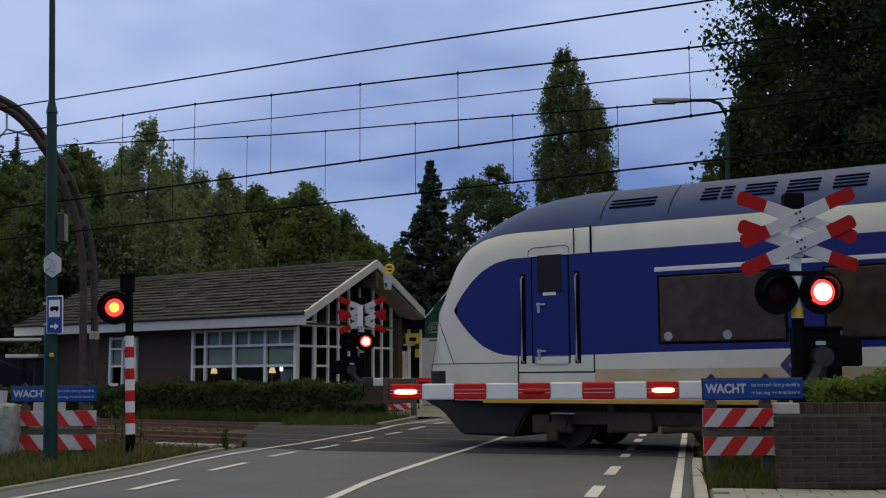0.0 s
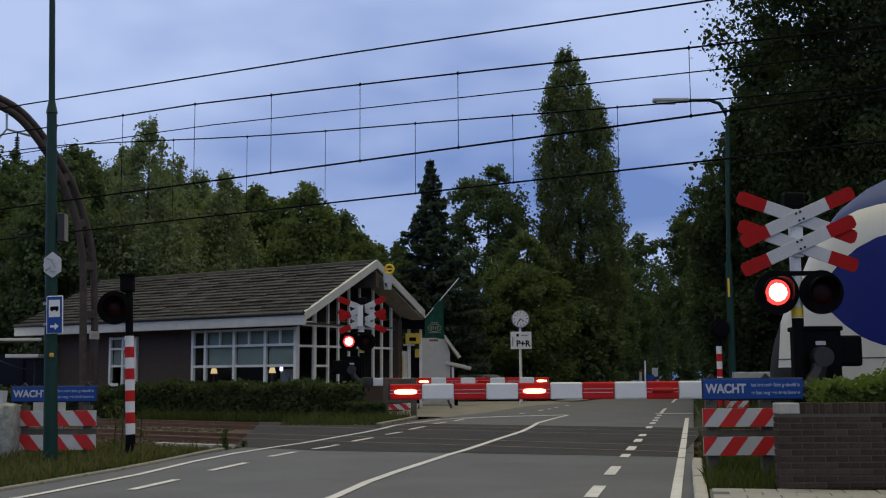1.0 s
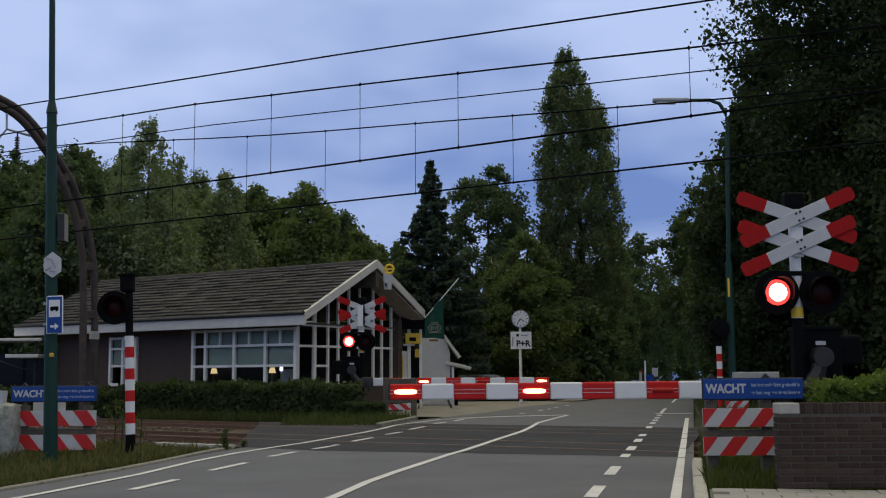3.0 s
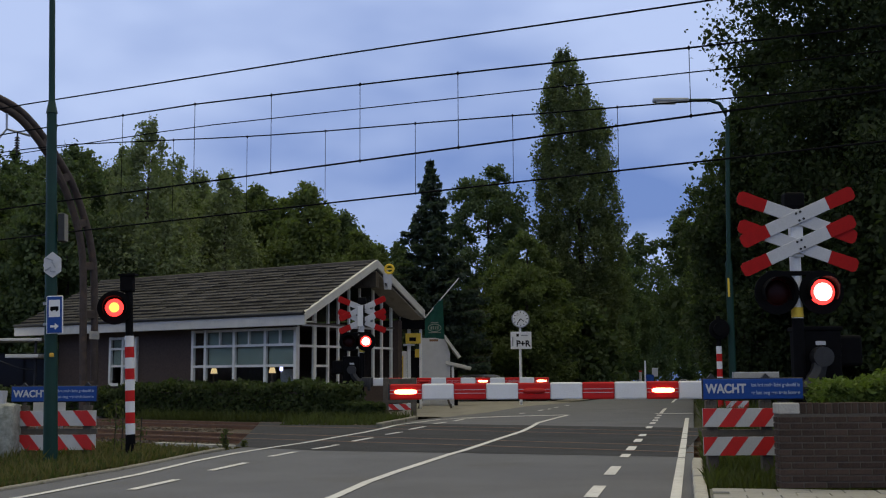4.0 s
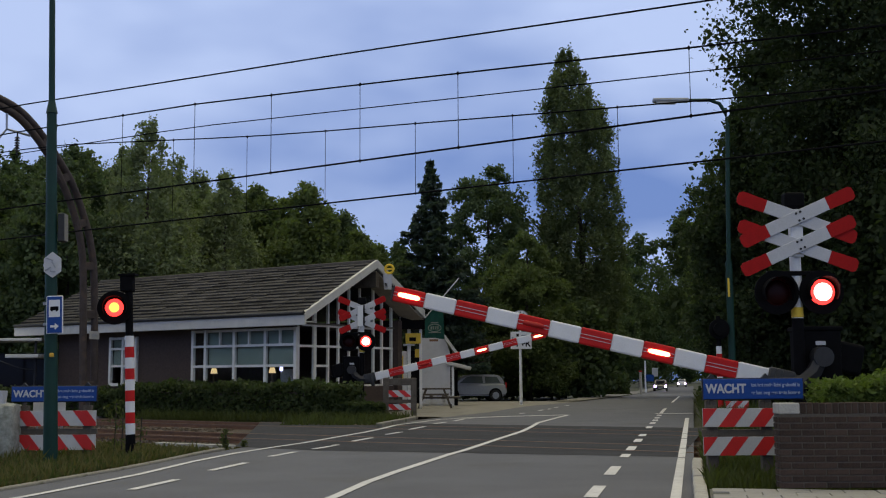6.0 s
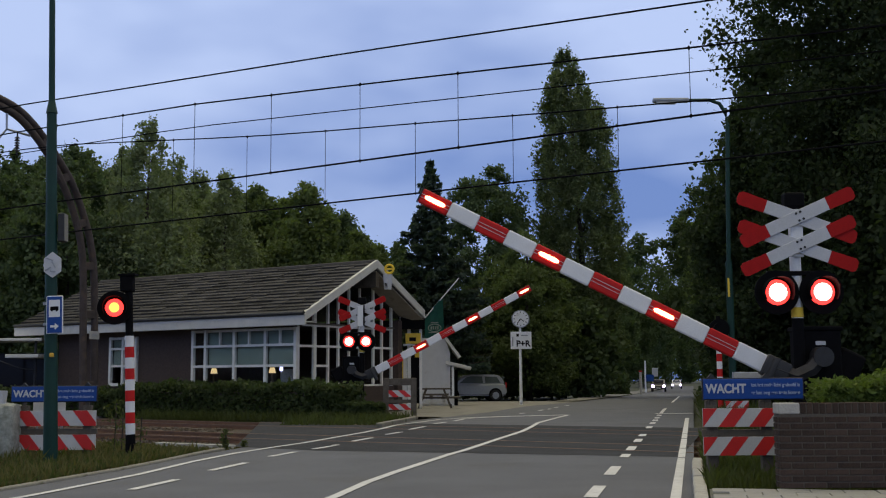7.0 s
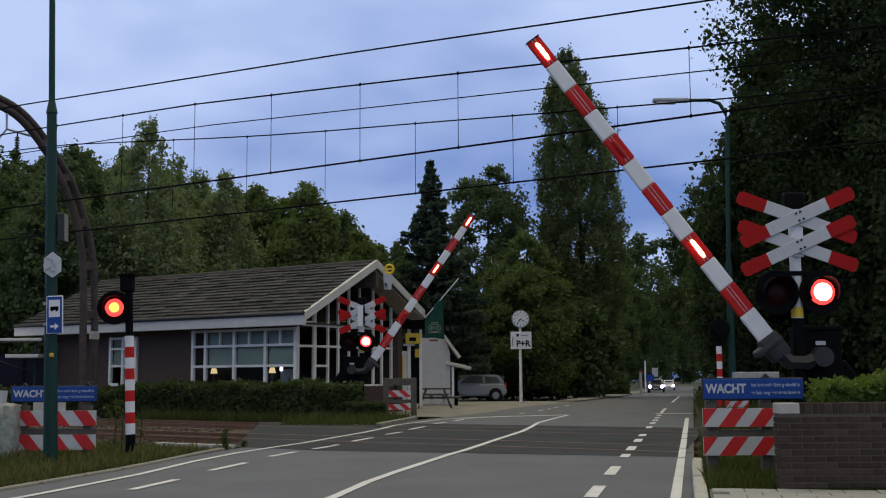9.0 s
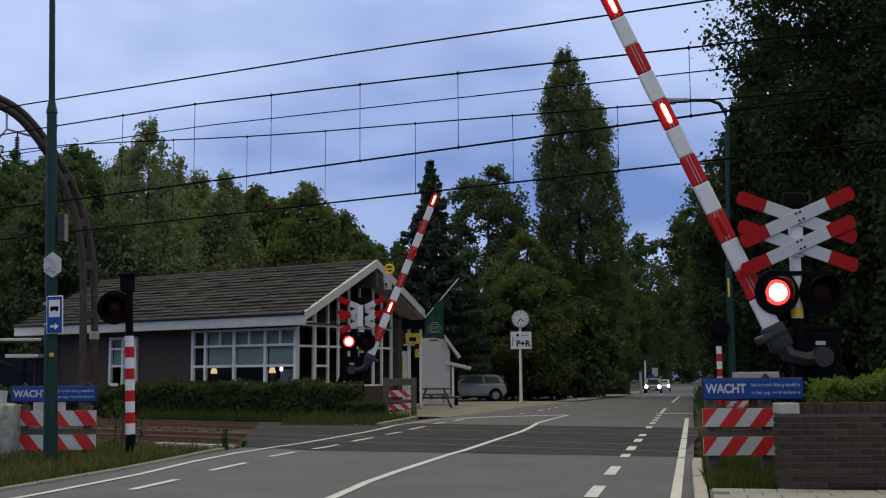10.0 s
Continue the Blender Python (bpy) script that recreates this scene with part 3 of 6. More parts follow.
    for hz in (2.36, 1.6):
        bm = B()
        cy(bm, 0.035, (2.13, Y - 0.03, hz), (2.13, Y + 0.02, hz))
        bx(bm, (0.13, 0.02, 0.03), (2.2, Y - 0.03, hz), bevel=0.006)
        bx(bm, (0.05, 0.02, 0.16), (2.13, Y - 0.012, hz - 0.06), bevel=0.006)
        part("door_handle", bm, "galv", dr, "chrome handle")
    part("door_step_panel", bx(B(), (0.62, 0.02, 0.14), (2.36, Y + 0.004, 1.46), bevel=0.03), "train_cream", dr)
    for hx in (1.83, 2.82):
        part("rail_recess", bx(B(), (0.1, 0.02, 1.48), (hx, Y + 0.012, 2.14), bevel=0.006), "black", th)
        bm = tube(B(), [(hx, Y + 0.02, 2.84), (hx, Y - 0.05, 2.8), (hx, Y - 0.05, 1.46), (hx, Y + 0.02, 1.42)], 0.018)
        part("handrail", bm, "galv", th, "steel handrail")
    # panel joints
    part("panel_joint", bx(B(), (0.03, 0.02, 0.44), (3.08, Y + 0.008, 3.37)), "black", th)
    bm = B()
    for x0, z0, x1, z1 in ((1.73, 1.52, 1.73, 0.95), (1.73, 1.26, 3.1, 1.26), (3.1, 1.26, 3.1, 1.53)):
        bx(bm, (abs(x1 - x0) + 0.022, 0.012, abs(z1 - z0) + 0.022), ((x0 + x1) / 2, Y + 0.012, (z0 + z1) / 2))
    part("panel_joint", bm, "black", th)
    # seams round the nose
    def flank(x, z):
        return (x, -pw(wid, x) - 0.002 + 0.03 * max(0.0, 1.2 - z), z)

    for pts in ([flank(x, 1.42) for x in np.linspace(-0.3, 1.73, 16)], [flank(0.05 + 0.36 * u, 2.15 - 0.73 * u) for u in np.linspace(0, 1, 6)]):
        part("nose_seam", tube(B(), pts, 0.007, 5), "skirt", th)
    part("door_head_panel", tube(B(), [(1.93, Y + 0.012, 3.17), (1.95, Y + 0.012, 3.26), (2.02, Y + 0.012, 3.3), (2.62, Y + 0.012, 3.31), (2.68, Y + 0.012, 3.27), (2.68, Y + 0.012, 3.19)], 0.007, 5), "bogie", th)
    part("roof_seam", bx(B(), (0.018, 0.02, 0.42), (2.78, Y + 0.008, 3.37)), "bogie", th)

    def roof_y(z):
        k = (z - 3.2) / 1.1
        return -1.42 * (1 - 0.62 * k ** 2.6) - 0.004

    for x0, w_, n_ in ((3.3, 0.78, 3), (4.83, 0.27, 4), (5.15, 0.17, 4), (5.5, 0.47, 4), (6.15, 0.47, 4), (6.82, 0.48, 4)):
        for k in range(n_):
            z = 3.89 + 0.062 * k
            part("vent_slot", bx(B(), (w_, 0.03, 0.018), (x0 + w_ / 2, roof_y(z), z), Euler((radians(-38 - 6 * k), 0, 0)).to_matrix()), "black", th)
    for x0 in (3.2, 4.35, 7.6):
        pts = [(x0, roof_y(z) - 0.002, z) for z in np.linspace(3.7, 4.22, 8)]
        part("roof_seam", tube(B(), pts, 0.008, 5), "skirt", th)
    # side emblem, drawn as a plain chevron
    bm = prism(B(), [(6.03, 1.33), (6.19, 1.51), (6.5, 1.51), (6.5, 1.43), (6.25, 1.43), (6.16, 1.33), (6.25, 1.23), (6.5, 1.23), (6.5, 1.15), (6.19, 1.15)], 0.01, pose(0, Y + 0.004, 0))
    bx(bm, (0.2, 0.01, 0.07), (6.42, Y + 0.008, 1.33))
    part("emblem", bm, "emblem_blue", th)
    return th


# ---- overhead line ----
def overhead():
    m = pose(0, 0, 0, 0, 0, TRK)

    def wire(name, label, y, zs, r):
        xs = [s for s, _ in zs]
        pts = [(x, y, float(np.interp(x, xs, [z for _, z in zs]))) for x in np.linspace(-70, 40, 56)]
        solid(name, tube(B(), pts, r, 5), "black", label, "overhead wire", m, smooth=True)
        return lambda x: float(np.interp(x, xs, [z for _, z in zs]))

    near_c = wire("contact_wire", "thick black contact wire above the near track", 17.83, [(-70, 5.5), (40, 5.5)], 0.02)
    far_c = wire("contact_wire", "thick black contact wire above the far track", 22.47, [(-70, 5.66), (40, 5.6)], 0.022)
    near_m = wire("messenger_wire", "messenger wire carrying the near contact wire", 17.83, [(-70, 7.6), (-25, 7.45), (-18, 7.29), (-13.4, 7.06), (-11, 6.93), (-6.5, 6.67), (-3.4, 6.5), (2, 6.3), (10, 6.2), (25, 6.5), (40, 7.3)], 0.018)
    far_m = wire("messenger_wire", "messenger wire carrying the far contact wire", 22.47, [(-70, 9.6), (-28.6, 8.4), (-25.65, 8.14), (-20.7, 7.7), (-18.0, 7.52), (-15.2, 7.36), (-9.8, 7.03), (-4.4, 6.71), (2, 6.45), (10, 6.4), (25, 6.7), (40, 7.5)], 0.018)
    wire("feeder_wire", "feeder wire high above the near track", 17.83, [(-70, 8.9), (-24.3, 8.12), (-13.4, 7.75), (-6.1, 7.42), (10, 7.0), (40, 7.6)], 0.018)
    wire("feeder_wire", "feeder wire high above the far track", 22.47, [(-70, 8.9), (-22.8, 8.23), (-11.7, 7.72), (-4.3, 7.38), (10, 7.0), (40, 7.6)], 0.015)
    for y, lo, hi, xs in ((17.83, near_c, near_m, (-22.7, -20.34, -18.0, -15.75, -13.4, -11.08, -6.5, -1.5, 4)), (22.47, far_c, far_m, (-23.5, -20.7, -18.0, -15.2, -12.48, -9.86, -4.3, 1.0))):
        for x in xs:
            dr = solid("dropper", cy(B(), 0.007, (x, y, lo(x)), (x, y, hi(x)), seg=5), "black", "thin dropper wire between messenger and contact wire", "dropper", m, group="droppers of the overhead line")
            for z in (lo(x), hi(x)):
                part("clip", bx(B(), (0.03, 0.03, 0.07), (x, y, z), bevel=0.006), "black", dr)


ground_sheet()
roads()
kerbs()
tracks()
TRAIN = train()
overhead()


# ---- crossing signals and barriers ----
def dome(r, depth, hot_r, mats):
    """A lens body: a flattened ball whose front glows and whose back is dark glass. The red rim outside hot_r stands in
    for the halo of bloom. Faces -y when lit.
    """
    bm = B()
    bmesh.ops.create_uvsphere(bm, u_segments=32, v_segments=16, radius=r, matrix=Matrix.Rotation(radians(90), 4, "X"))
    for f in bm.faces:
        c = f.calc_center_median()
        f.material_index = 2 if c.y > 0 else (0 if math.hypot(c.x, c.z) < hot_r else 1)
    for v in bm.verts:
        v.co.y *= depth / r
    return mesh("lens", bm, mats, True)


def signal_head(parent, x, y, z, r=0.285, turn=0.0, lens=None, name="signal_head"):
    """Round black backing with a hooded red lens; the lens body turns on its upright axis."""
    at = pose(x, y, z, 0, 0, turn)
    bm = cy(B(), r, (0, 0.03, 0), (0, 0.0, 0), seg=40)
    cy(bm, r * 0.62, (0, 0.24, 0), (0, 0.03, 0), r2=r * 0.7, seg=24)
    seg, ro, rings = 26, r * 0.66, []
    for k in range(seg + 1):
        a = radians(-30 + 240 * k / seg)
        dp = 0.14 + 0.12 * max(0, math.sin(a))
        c, s = math.cos(a), math.sin(a)
        rings.append([bm.verts.new(p) for p in ((ro * c, 0, ro * s), (ro * c, -dp, ro * s), ((ro + 0.012) * c, -dp, (ro + 0.012) * s), ((ro + 0.012) * c, 0, (ro + 0.012) * s))])
    for a, b in zip(rings, rings[1:]):
        for j in range(3):
            bm.faces.new((a[j], b[j], b[j + 1], a[j + 1]))
    hd = part(name, bm, "black", parent, "round black signal backing with a hood", True, at)
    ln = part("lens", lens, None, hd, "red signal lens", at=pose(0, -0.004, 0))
    return ln


def cross_arms(parent, z, tilt, dy, up):
    """One flat arm of the double warning cross: white in the middle, red rounded ends."""
    L_, w = 0.81, 0.168
    at = pose(0, dy, z, 0, up * tilt, 0)
    arm = part("cross_arm", bx(B(), (0.86, 0.025, w), (0, 0, 0), bevel=0.006), "white_board", parent, "white board with red ends", at=at)
    for sgn in (-1, 1):
        pts = [(0.43, -w / 2), (L_ - 0.05, -w / 2 - 0.008), (L_ - 0.01, -w / 2 + 0.02), (L_, 0.0), (L_ - 0.01, w / 2 - 0.02), (L_ - 0.05, w / 2 + 0.008), (0.43, w / 2)]
        pts = [(sgn * px, pz) for px, pz in pts]
        part("red_end", prism(B(), pts, 0.024, pose(0, -0.012, 0)), "cross_red", arm)
    for bxp in (-0.03, 0.03):
        for bz in (-0.05, 0.05):
            part("bolt", cy(B(), 0.016, (bxp + 0.03, -0.013, bz), (bxp + 0.03, -0.022, bz), seg=8), "dark_metal", arm)
    return arm


# radius enlarged: the glowing red rim imitates bloom round the lit lens
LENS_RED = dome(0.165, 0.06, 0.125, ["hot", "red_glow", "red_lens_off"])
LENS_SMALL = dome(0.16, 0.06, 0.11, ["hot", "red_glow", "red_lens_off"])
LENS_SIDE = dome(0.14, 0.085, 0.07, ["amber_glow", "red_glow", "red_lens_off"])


def barrier(m, label, group, pivot, length, beam_z, mast_x, side, lens, lamp_x, cross_turn=0.0, lamp_at=(-0.288, 0.288)):
    """Mast with double warning cross, two flashing lamps, drive cabinet and a striped half barrier. side -1: the arm points to -x."""
    th = thing("level_crossing_barrier", m, label, "level crossing barrier", group)
    mx = mast_x
    part("mast_foot", cy(B(), 0.075, (mx, 0.06, -0.05), (mx, 0.06, 1.92), seg=20), "black", th, "black lower mast", True)
    part("mast_top", cy(B(), 0.072, (mx, 0.06, 1.92), (mx, 0.06, 3.34), seg=20), "white", th, "white upper mast", True)
    part("mast_label", cy(B(), 0.077, (mx, 0.06, 1.93), (mx, 0.06, 2.06), seg=20), "yellow", th, "yellow sticker", True)
    part("mast_cap", bx(B(), (0.26, 0.2, 0.2), (mx, 0.06, 3.46), bevel=0.03), "black", th, "black bell housing")
    part("cap_neck", cy(B(), 0.09, (mx, 0.06, 3.3), (mx, 0.06, 3.4), seg=16), "black", th)
    cr = part("cross_bracket", bx(B(), (0.16, 0.05, 0.62), (0, 0, 0), bevel=0.006), "white", th, at=pose(mx, -0.035, 3.02, 0, 0, cross_turn))
    for z, u, dy in ((0.2, 1, -0.045), (0.2, -1, -0.072), (-0.17, 1, -0.045), (-0.17, -1, -0.072)):
        cross_arms(cr, z, 20.0 if u > 0 else 24.0, dy, u)
    if cross_turn:
        part("cross_plate", bx(B(), (0.18, 0.03, 0.6), (-0.1, -0.11, -0.03), bevel=0.006), "white", cr, "white mounting plate")
        part("plate_gap", bx(B(), (0.035, 0.02, 0.62), (0.025, -0.11, 0.0)), "black", cr)
    part("lamp_beam", bx(B(), (lamp_at[1] - lamp_at[0] + 0.22, 0.05, 0.06), (mx + (lamp_at[0] + lamp_at[1]) / 2, 0.0, 2.5), bevel=0.01), "black", th)
    lamps = [signal_head(th, mx + dx, -0.06, 2.25, lens=lens) for dx in lamp_at]
    px, pz = pivot
    cab = part("drive_cabinet", bx(B(), (0.55, 0.42, 1.15), (mx - side * 0.3, 0.32, 1.22), bevel=0.03), "black", th, "black drive cabinet")
    part("cabinet_plate", bx(B(), (0.13, 0.01, 0.05), (mx - side * 0.3, 0.105, 1.6)), "white_board", cab)
    part("cabinet_lid", bx(B(), (0.59, 0.46, 0.06), (mx - side * 0.3, 0.32, 1.79), bevel=0.015), "black", cab)
    part("plinth", bx(B(), (0.7, 0.6, 0.75), (mx - side * 0.28, 0.25, 0.3), bevel=0.03), "dark_metal", th)
    # the arm, in the space of its pivot
    dz = beam_z - pz
    x0 = side * 0.62
    bm = B()
    tube(bm, [(0, 0, 0.02), (side * 0.06, 0, dz * 0.5), (side * 0.2, 0, dz * 0.92), (side * 0.5, 0, dz)], 0.1, 6, 0.105)
    bx(bm, (0.34, 0.2, 0.28), (side * 0.47, 0, dz), bevel=0.03)
    bx(bm, (0.1, 0.24, 0.4), (side * 0.52, 0.0, dz - 0.06), bevel=0.03)
    cy(bm, 0.13, (0, -0.1, 0), (0, 0.12, 0))
    arm = part("barrier_arm", bm, "dark_metal", th, "red and white striped barrier arm", True, pose(px, 0, pz))
    part("counterweight", bx(B(), (0.36, 0.3, 0.4), (-side * 0.42, 0.32, 0.08), bevel=0.04), "black", arm, "black counterweight box")
    tip = side * math.sqrt(length ** 2 - dz ** 2)
    st = (tip - x0) / 12.0
    lamp_list = []
    for k in range(12):
        red = k % 2 == 0
        xa, xb = tip - st * k, tip - st * (k + 1)
        c = (xa + xb) / 2
        w_ = 0.1 + 0.018 * k / 11
        bm = bx(B(), (abs(st), 0.07, w_ * 2), (c, 0, dz), bevel=0.022)
        band = part("red_band" if red else "white_band", bm, "red" if red else "white", arm)
        for zz in (-0.022, 0.022) if red else ():
            part("seam", bx(B(), (abs(st), 0.008, 0.007), (c, -0.035, dz + zz)), "white_board" if red else "grey_metal", band)
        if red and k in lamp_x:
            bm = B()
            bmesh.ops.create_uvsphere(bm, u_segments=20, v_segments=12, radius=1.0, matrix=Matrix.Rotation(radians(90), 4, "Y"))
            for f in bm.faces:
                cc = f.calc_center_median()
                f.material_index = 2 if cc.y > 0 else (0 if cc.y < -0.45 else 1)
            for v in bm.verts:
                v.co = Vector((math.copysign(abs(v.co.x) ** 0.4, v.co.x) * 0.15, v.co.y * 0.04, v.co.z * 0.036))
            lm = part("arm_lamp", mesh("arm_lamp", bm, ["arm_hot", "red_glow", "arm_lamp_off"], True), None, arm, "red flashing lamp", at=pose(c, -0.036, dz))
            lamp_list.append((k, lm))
    part("tip_cap", bx(B(), (0.02, 0.075, 0.21), (tip + side * 0.01, 0, dz), bevel=0.008), "dark_metal", arm)
    return dict(thing=th, arm=arm, lamps=lamps, arm_lamps=lamp_list, pivot=(px, 0, pz))


NEAR = barrier(pose(4.59, 14.6, 0), "raised barrier mast with double cross and flashing red lamps", "level crossing barriers", (0.27, 1.42), 5.57, 1.01, 0.0, -1, LENS_RED, (0, 4, 8))
FAR = barrier(pose(-2.42, 33.5, 0), "distant barrier mast with double cross beside the hedge", "level crossing barriers", (-0.30, 1.42), 5.82, 1.06, 0.0, 1, LENS_SMALL, (0, 4, 8), cross_turn=28, lamp_at=(-0.375, 0.125))


def post_signal():
    th = thing("footpath_signal", pose(-4.89, 17.86, 0, 0, -2.0, 0), "red and white banded post with a round flashing lamp", "signal post")
    part("post_foot", cy(B(), 0.085, (0, 0, -0.1), (0, 0, 0.34), r2=0.075), "black", th, smooth=True)
    for k in range(9):
        part("red_band" if k % 2 else "white_band", cy(B(), 0.073, (0, 0, 0.34 + 0.1705 * k), (0, 0, 0.34 + 0.1705 * (k + 1)), seg=20), "red" if k % 2 else "white", th, smooth=True)
    part("post_top", cy(B(), 0.06, (0, 0, 1.87), (0, 0, 2.6)), "black", th, smooth=True)
    bm = bx(B(), (0.2, 0.2, 0.26), (-0.02, 0, 2.7), bevel=0.03)
    bx(bm, (0.27, 0.24, 0.03), (-0.01, 0, 2.84))
    part("bell_housing", bm, "black", th, "black bell housing")
    part("bracket", bx(B(), (0.16, 0.06, 0.08), (-0.1, -0.02, 2.32)), "black", th)
    ln = signal_head(th, -0.19, -0.14, 2.32, r=0.265, turn=12, lens=LENS_SIDE)
    return ln


POST_LENS = post_signal()


def stripe_board(parent, w, h, at, lean, n=4):
    """White board with slanted red stripes set on it."""
    bd = part("striped_board", bx(B(), (w, 0.03, h), (0, 0, 0), bevel=0.004), "stripe_plate", parent, "red and white striped board", at=at)
    sw = w / (2 * n)
    for k in range(-2, int(2 * n) + 2):
        if k % 2 == 0:
            continue
        pts = []
        x0 = -w / 2 + k * sw
        quad = [(x0, -h / 2), (x0 + sw, -h / 2), (x0 + sw + lean * h, h / 2), (x0 + lean * h, h / 2)]
        for px, pz in quad:
            pts.append((px, pz))
        # cut the slanted stripe at the ends of the board
        out = []
        for lim, sg in ((-w / 2, 1), (w / 2, -1)):
            src = pts
            out = []
            for i in range(len(src)):
                a, b = src[i], src[(i + 1) % len(src)]
                ia, ib = sg * (a[0] - lim) >= 0, sg * (b[0] - lim) >= 0
                if ia:
                    out.append(a)
                if ia != ib:
                    u = (lim - a[0]) / (b[0] - a[0])
                    out.append((lim, a[1] + u * (b[1] - a[1])))
            pts = out
            if len(pts) < 3:
                break
        if len(pts) >= 3:
            part("red_stripe", prism(B(), pts, 0.006, pose(0, -0.0195, 0)), "board_red", bd)
    return bd


def wait_fence(m, label, w_sign, w_board, sign_z, z1, z2, sx, bxx, lean, posts, hb=0.215):
    th = thing("warning_fence", m, label, "warning sign", "warning fences at the crossing")
    for px in posts:
        part("post", bx(B(), (0.13, 0.1, z1 + 0.35), (px, 0.08, (z1 + 0.25) / 2 - 0.1), bevel=0.01), "wood", th, "weathered wooden post")
    sg = part("sign_board", bx(B(), (w_sign, 0.025, 0.235), (sx, 0, sign_z), bevel=0.006), "blue_sign", th, "blue sign reading WACHT")
    part("sign_frame", bx(B(), (w_sign + 0.03, 0.02, 0.26), (sx, 0.012, sign_z), bevel=0.006), "dark_metal", sg)
    text("WACHT", 0.148, pose(sx - w_sign * 0.275, -0.014, sign_z), "white_board", sg, width=w_sign * 0.41)
    text("tot het rode licht gedoofd is", 0.058, pose(sx + w_sign * 0.225, -0.014, sign_z + 0.045), "letter_pale", sg, "small_lettering", 0.002, w_sign * 0.49)
    text("er kan nog een trein komen", 0.058, pose(sx + w_sign * 0.225, -0.014, sign_z - 0.045), "letter_pale", sg, "small_lettering", 0.002, w_sign * 0.49)
    for px in posts:
        part("sign_post", bx(B(), (0.05, 0.05, 0.6), (px, 0.05, sign_z - 0.18), bevel=0.005), "wood", th)
        bm = prism(B(), [(-0.05, 0), (0.05, 0), (0, 0.05)], 0.05, pose(px, 0, sign_z + 0.13))
        part("finial", bm, "dark_metal", th)
    stripe_board(th, w_board, hb, pose(bxx, 0, z1), lean, 2.42 if w_board < 1 else 2.9)
    stripe_board(th, w_board, hb, pose(bxx, 0, z2), lean, 2.42 if w_board < 1 else 2.9)
    part("rail", bx(B(), (w_board, 0.05, 0.09), (bxx, 0.06, (z1 + z2) / 2 - 0.02), bevel=0.008), "wood", th)
    return th


wait_fence(pose(3.45, 13.4, 0), "blue WACHT sign above two striped boards on posts", 1.17, 0.87, 1.033, 0.70, 0.37, 0.185, 0.018, 0.78, (-0.3, 0.34))
wait_fence(pose(-6.14, 18.0, 0), "blue WACHT sign over striped boards in rough grass", 1.34, 1.31, 0.972, 0.59, 0.215, -0.02, 0.0, -0.78, (-0.5, 0.5), 0.24)


# ---- the brick garden wall ----
def brick_wall():
    th = thing("garden_wall", pose(3.225, 11.0, 0.11), "low brown brick wall with a soldier course on top", "wall", kind="structure")
    LW = 6.0
    part("mortar_core", bx(B(), (LW - 0.02, 0.19, 0.80), (LW / 2, 0.1, 0.405)), "mortar", th)
    me = mesh("brick", bx(B(), (0.208, 0.09, 0.05), (0, 0, 0), bevel=0.004), "brick")
    half = mesh("brick_half", bx(B(), (0.098, 0.09, 0.05), (0, 0, 0), bevel=0.004), "brick")
    endb = mesh("brick_end", bx(B(), (0.09, 0.1, 0.05), (0, 0, 0), bevel=0.004), "brick")
    rng = random.Random(2)
    for c in range(11):
        z = 0.03 + 0.0625 * c
        x = 0.0 if c % 2 == 0 else -0.11
        while x < 2.4:
            if x < 0:
                part("brick", half, None, th, at=pose(0.05, 0.045 - rng.uniform(0, 0.003), z))
            else:
                part("brick", me, None, th, at=pose(x + 0.105, 0.045 - rng.uniform(0, 0.003), z, 0, rng.uniform(-0.3, 0.3), 0))
            x += 0.22
        part("brick", endb, None, th, at=pose(0.044, 0.145, z))
    sol = mesh("brick_soldier", bx(B(), (0.05, 0.205, 0.1), (0, 0, 0), bevel=0.004), "brick")
    for k in range(36):
        part("brick", sol, None, th, at=pose(0.235 + 0.0625 * k, 0.1, 0.762 + rng.uniform(-0.002, 0.002)))
    part("corner_block", bx(B(), (0.205, 0.21, 0.105), (0.1, 0.1, 0.762), bevel=0.012), "concrete", th, "grey concrete corner block")


def pavement():
    c = RX * 3.62 + RY * 8.3
    th = solid("pavement_bed", bx(B(), (7.0, 6.4, 0.18), (0, 0, 0)), "joint", "sandy bed under the paving tiles", "pavement", pose(c.x, c.y, 0.006, 0, 0, ROAD), "structure")
    me = mesh("paving_tile", bx(B(), (0.292, 0.292, 0.05), (0, 0, 0), bevel=0.006), "tile")
    rng = random.Random(8)
    for i in range(14):
        for j in range(12):
            part("paving_tile", me, None, th, at=pose(-3.33 + 0.3 * i + 0.15 * (j % 2), 2.98 - 0.3 * j, 0.082 + rng.uniform(-0.003, 0.003), rng.uniform(-0.4, 0.4), rng.uniform(-0.4, 0.4), rng.uniform(-0.5, 0.5)))


brick_wall()
pavement()


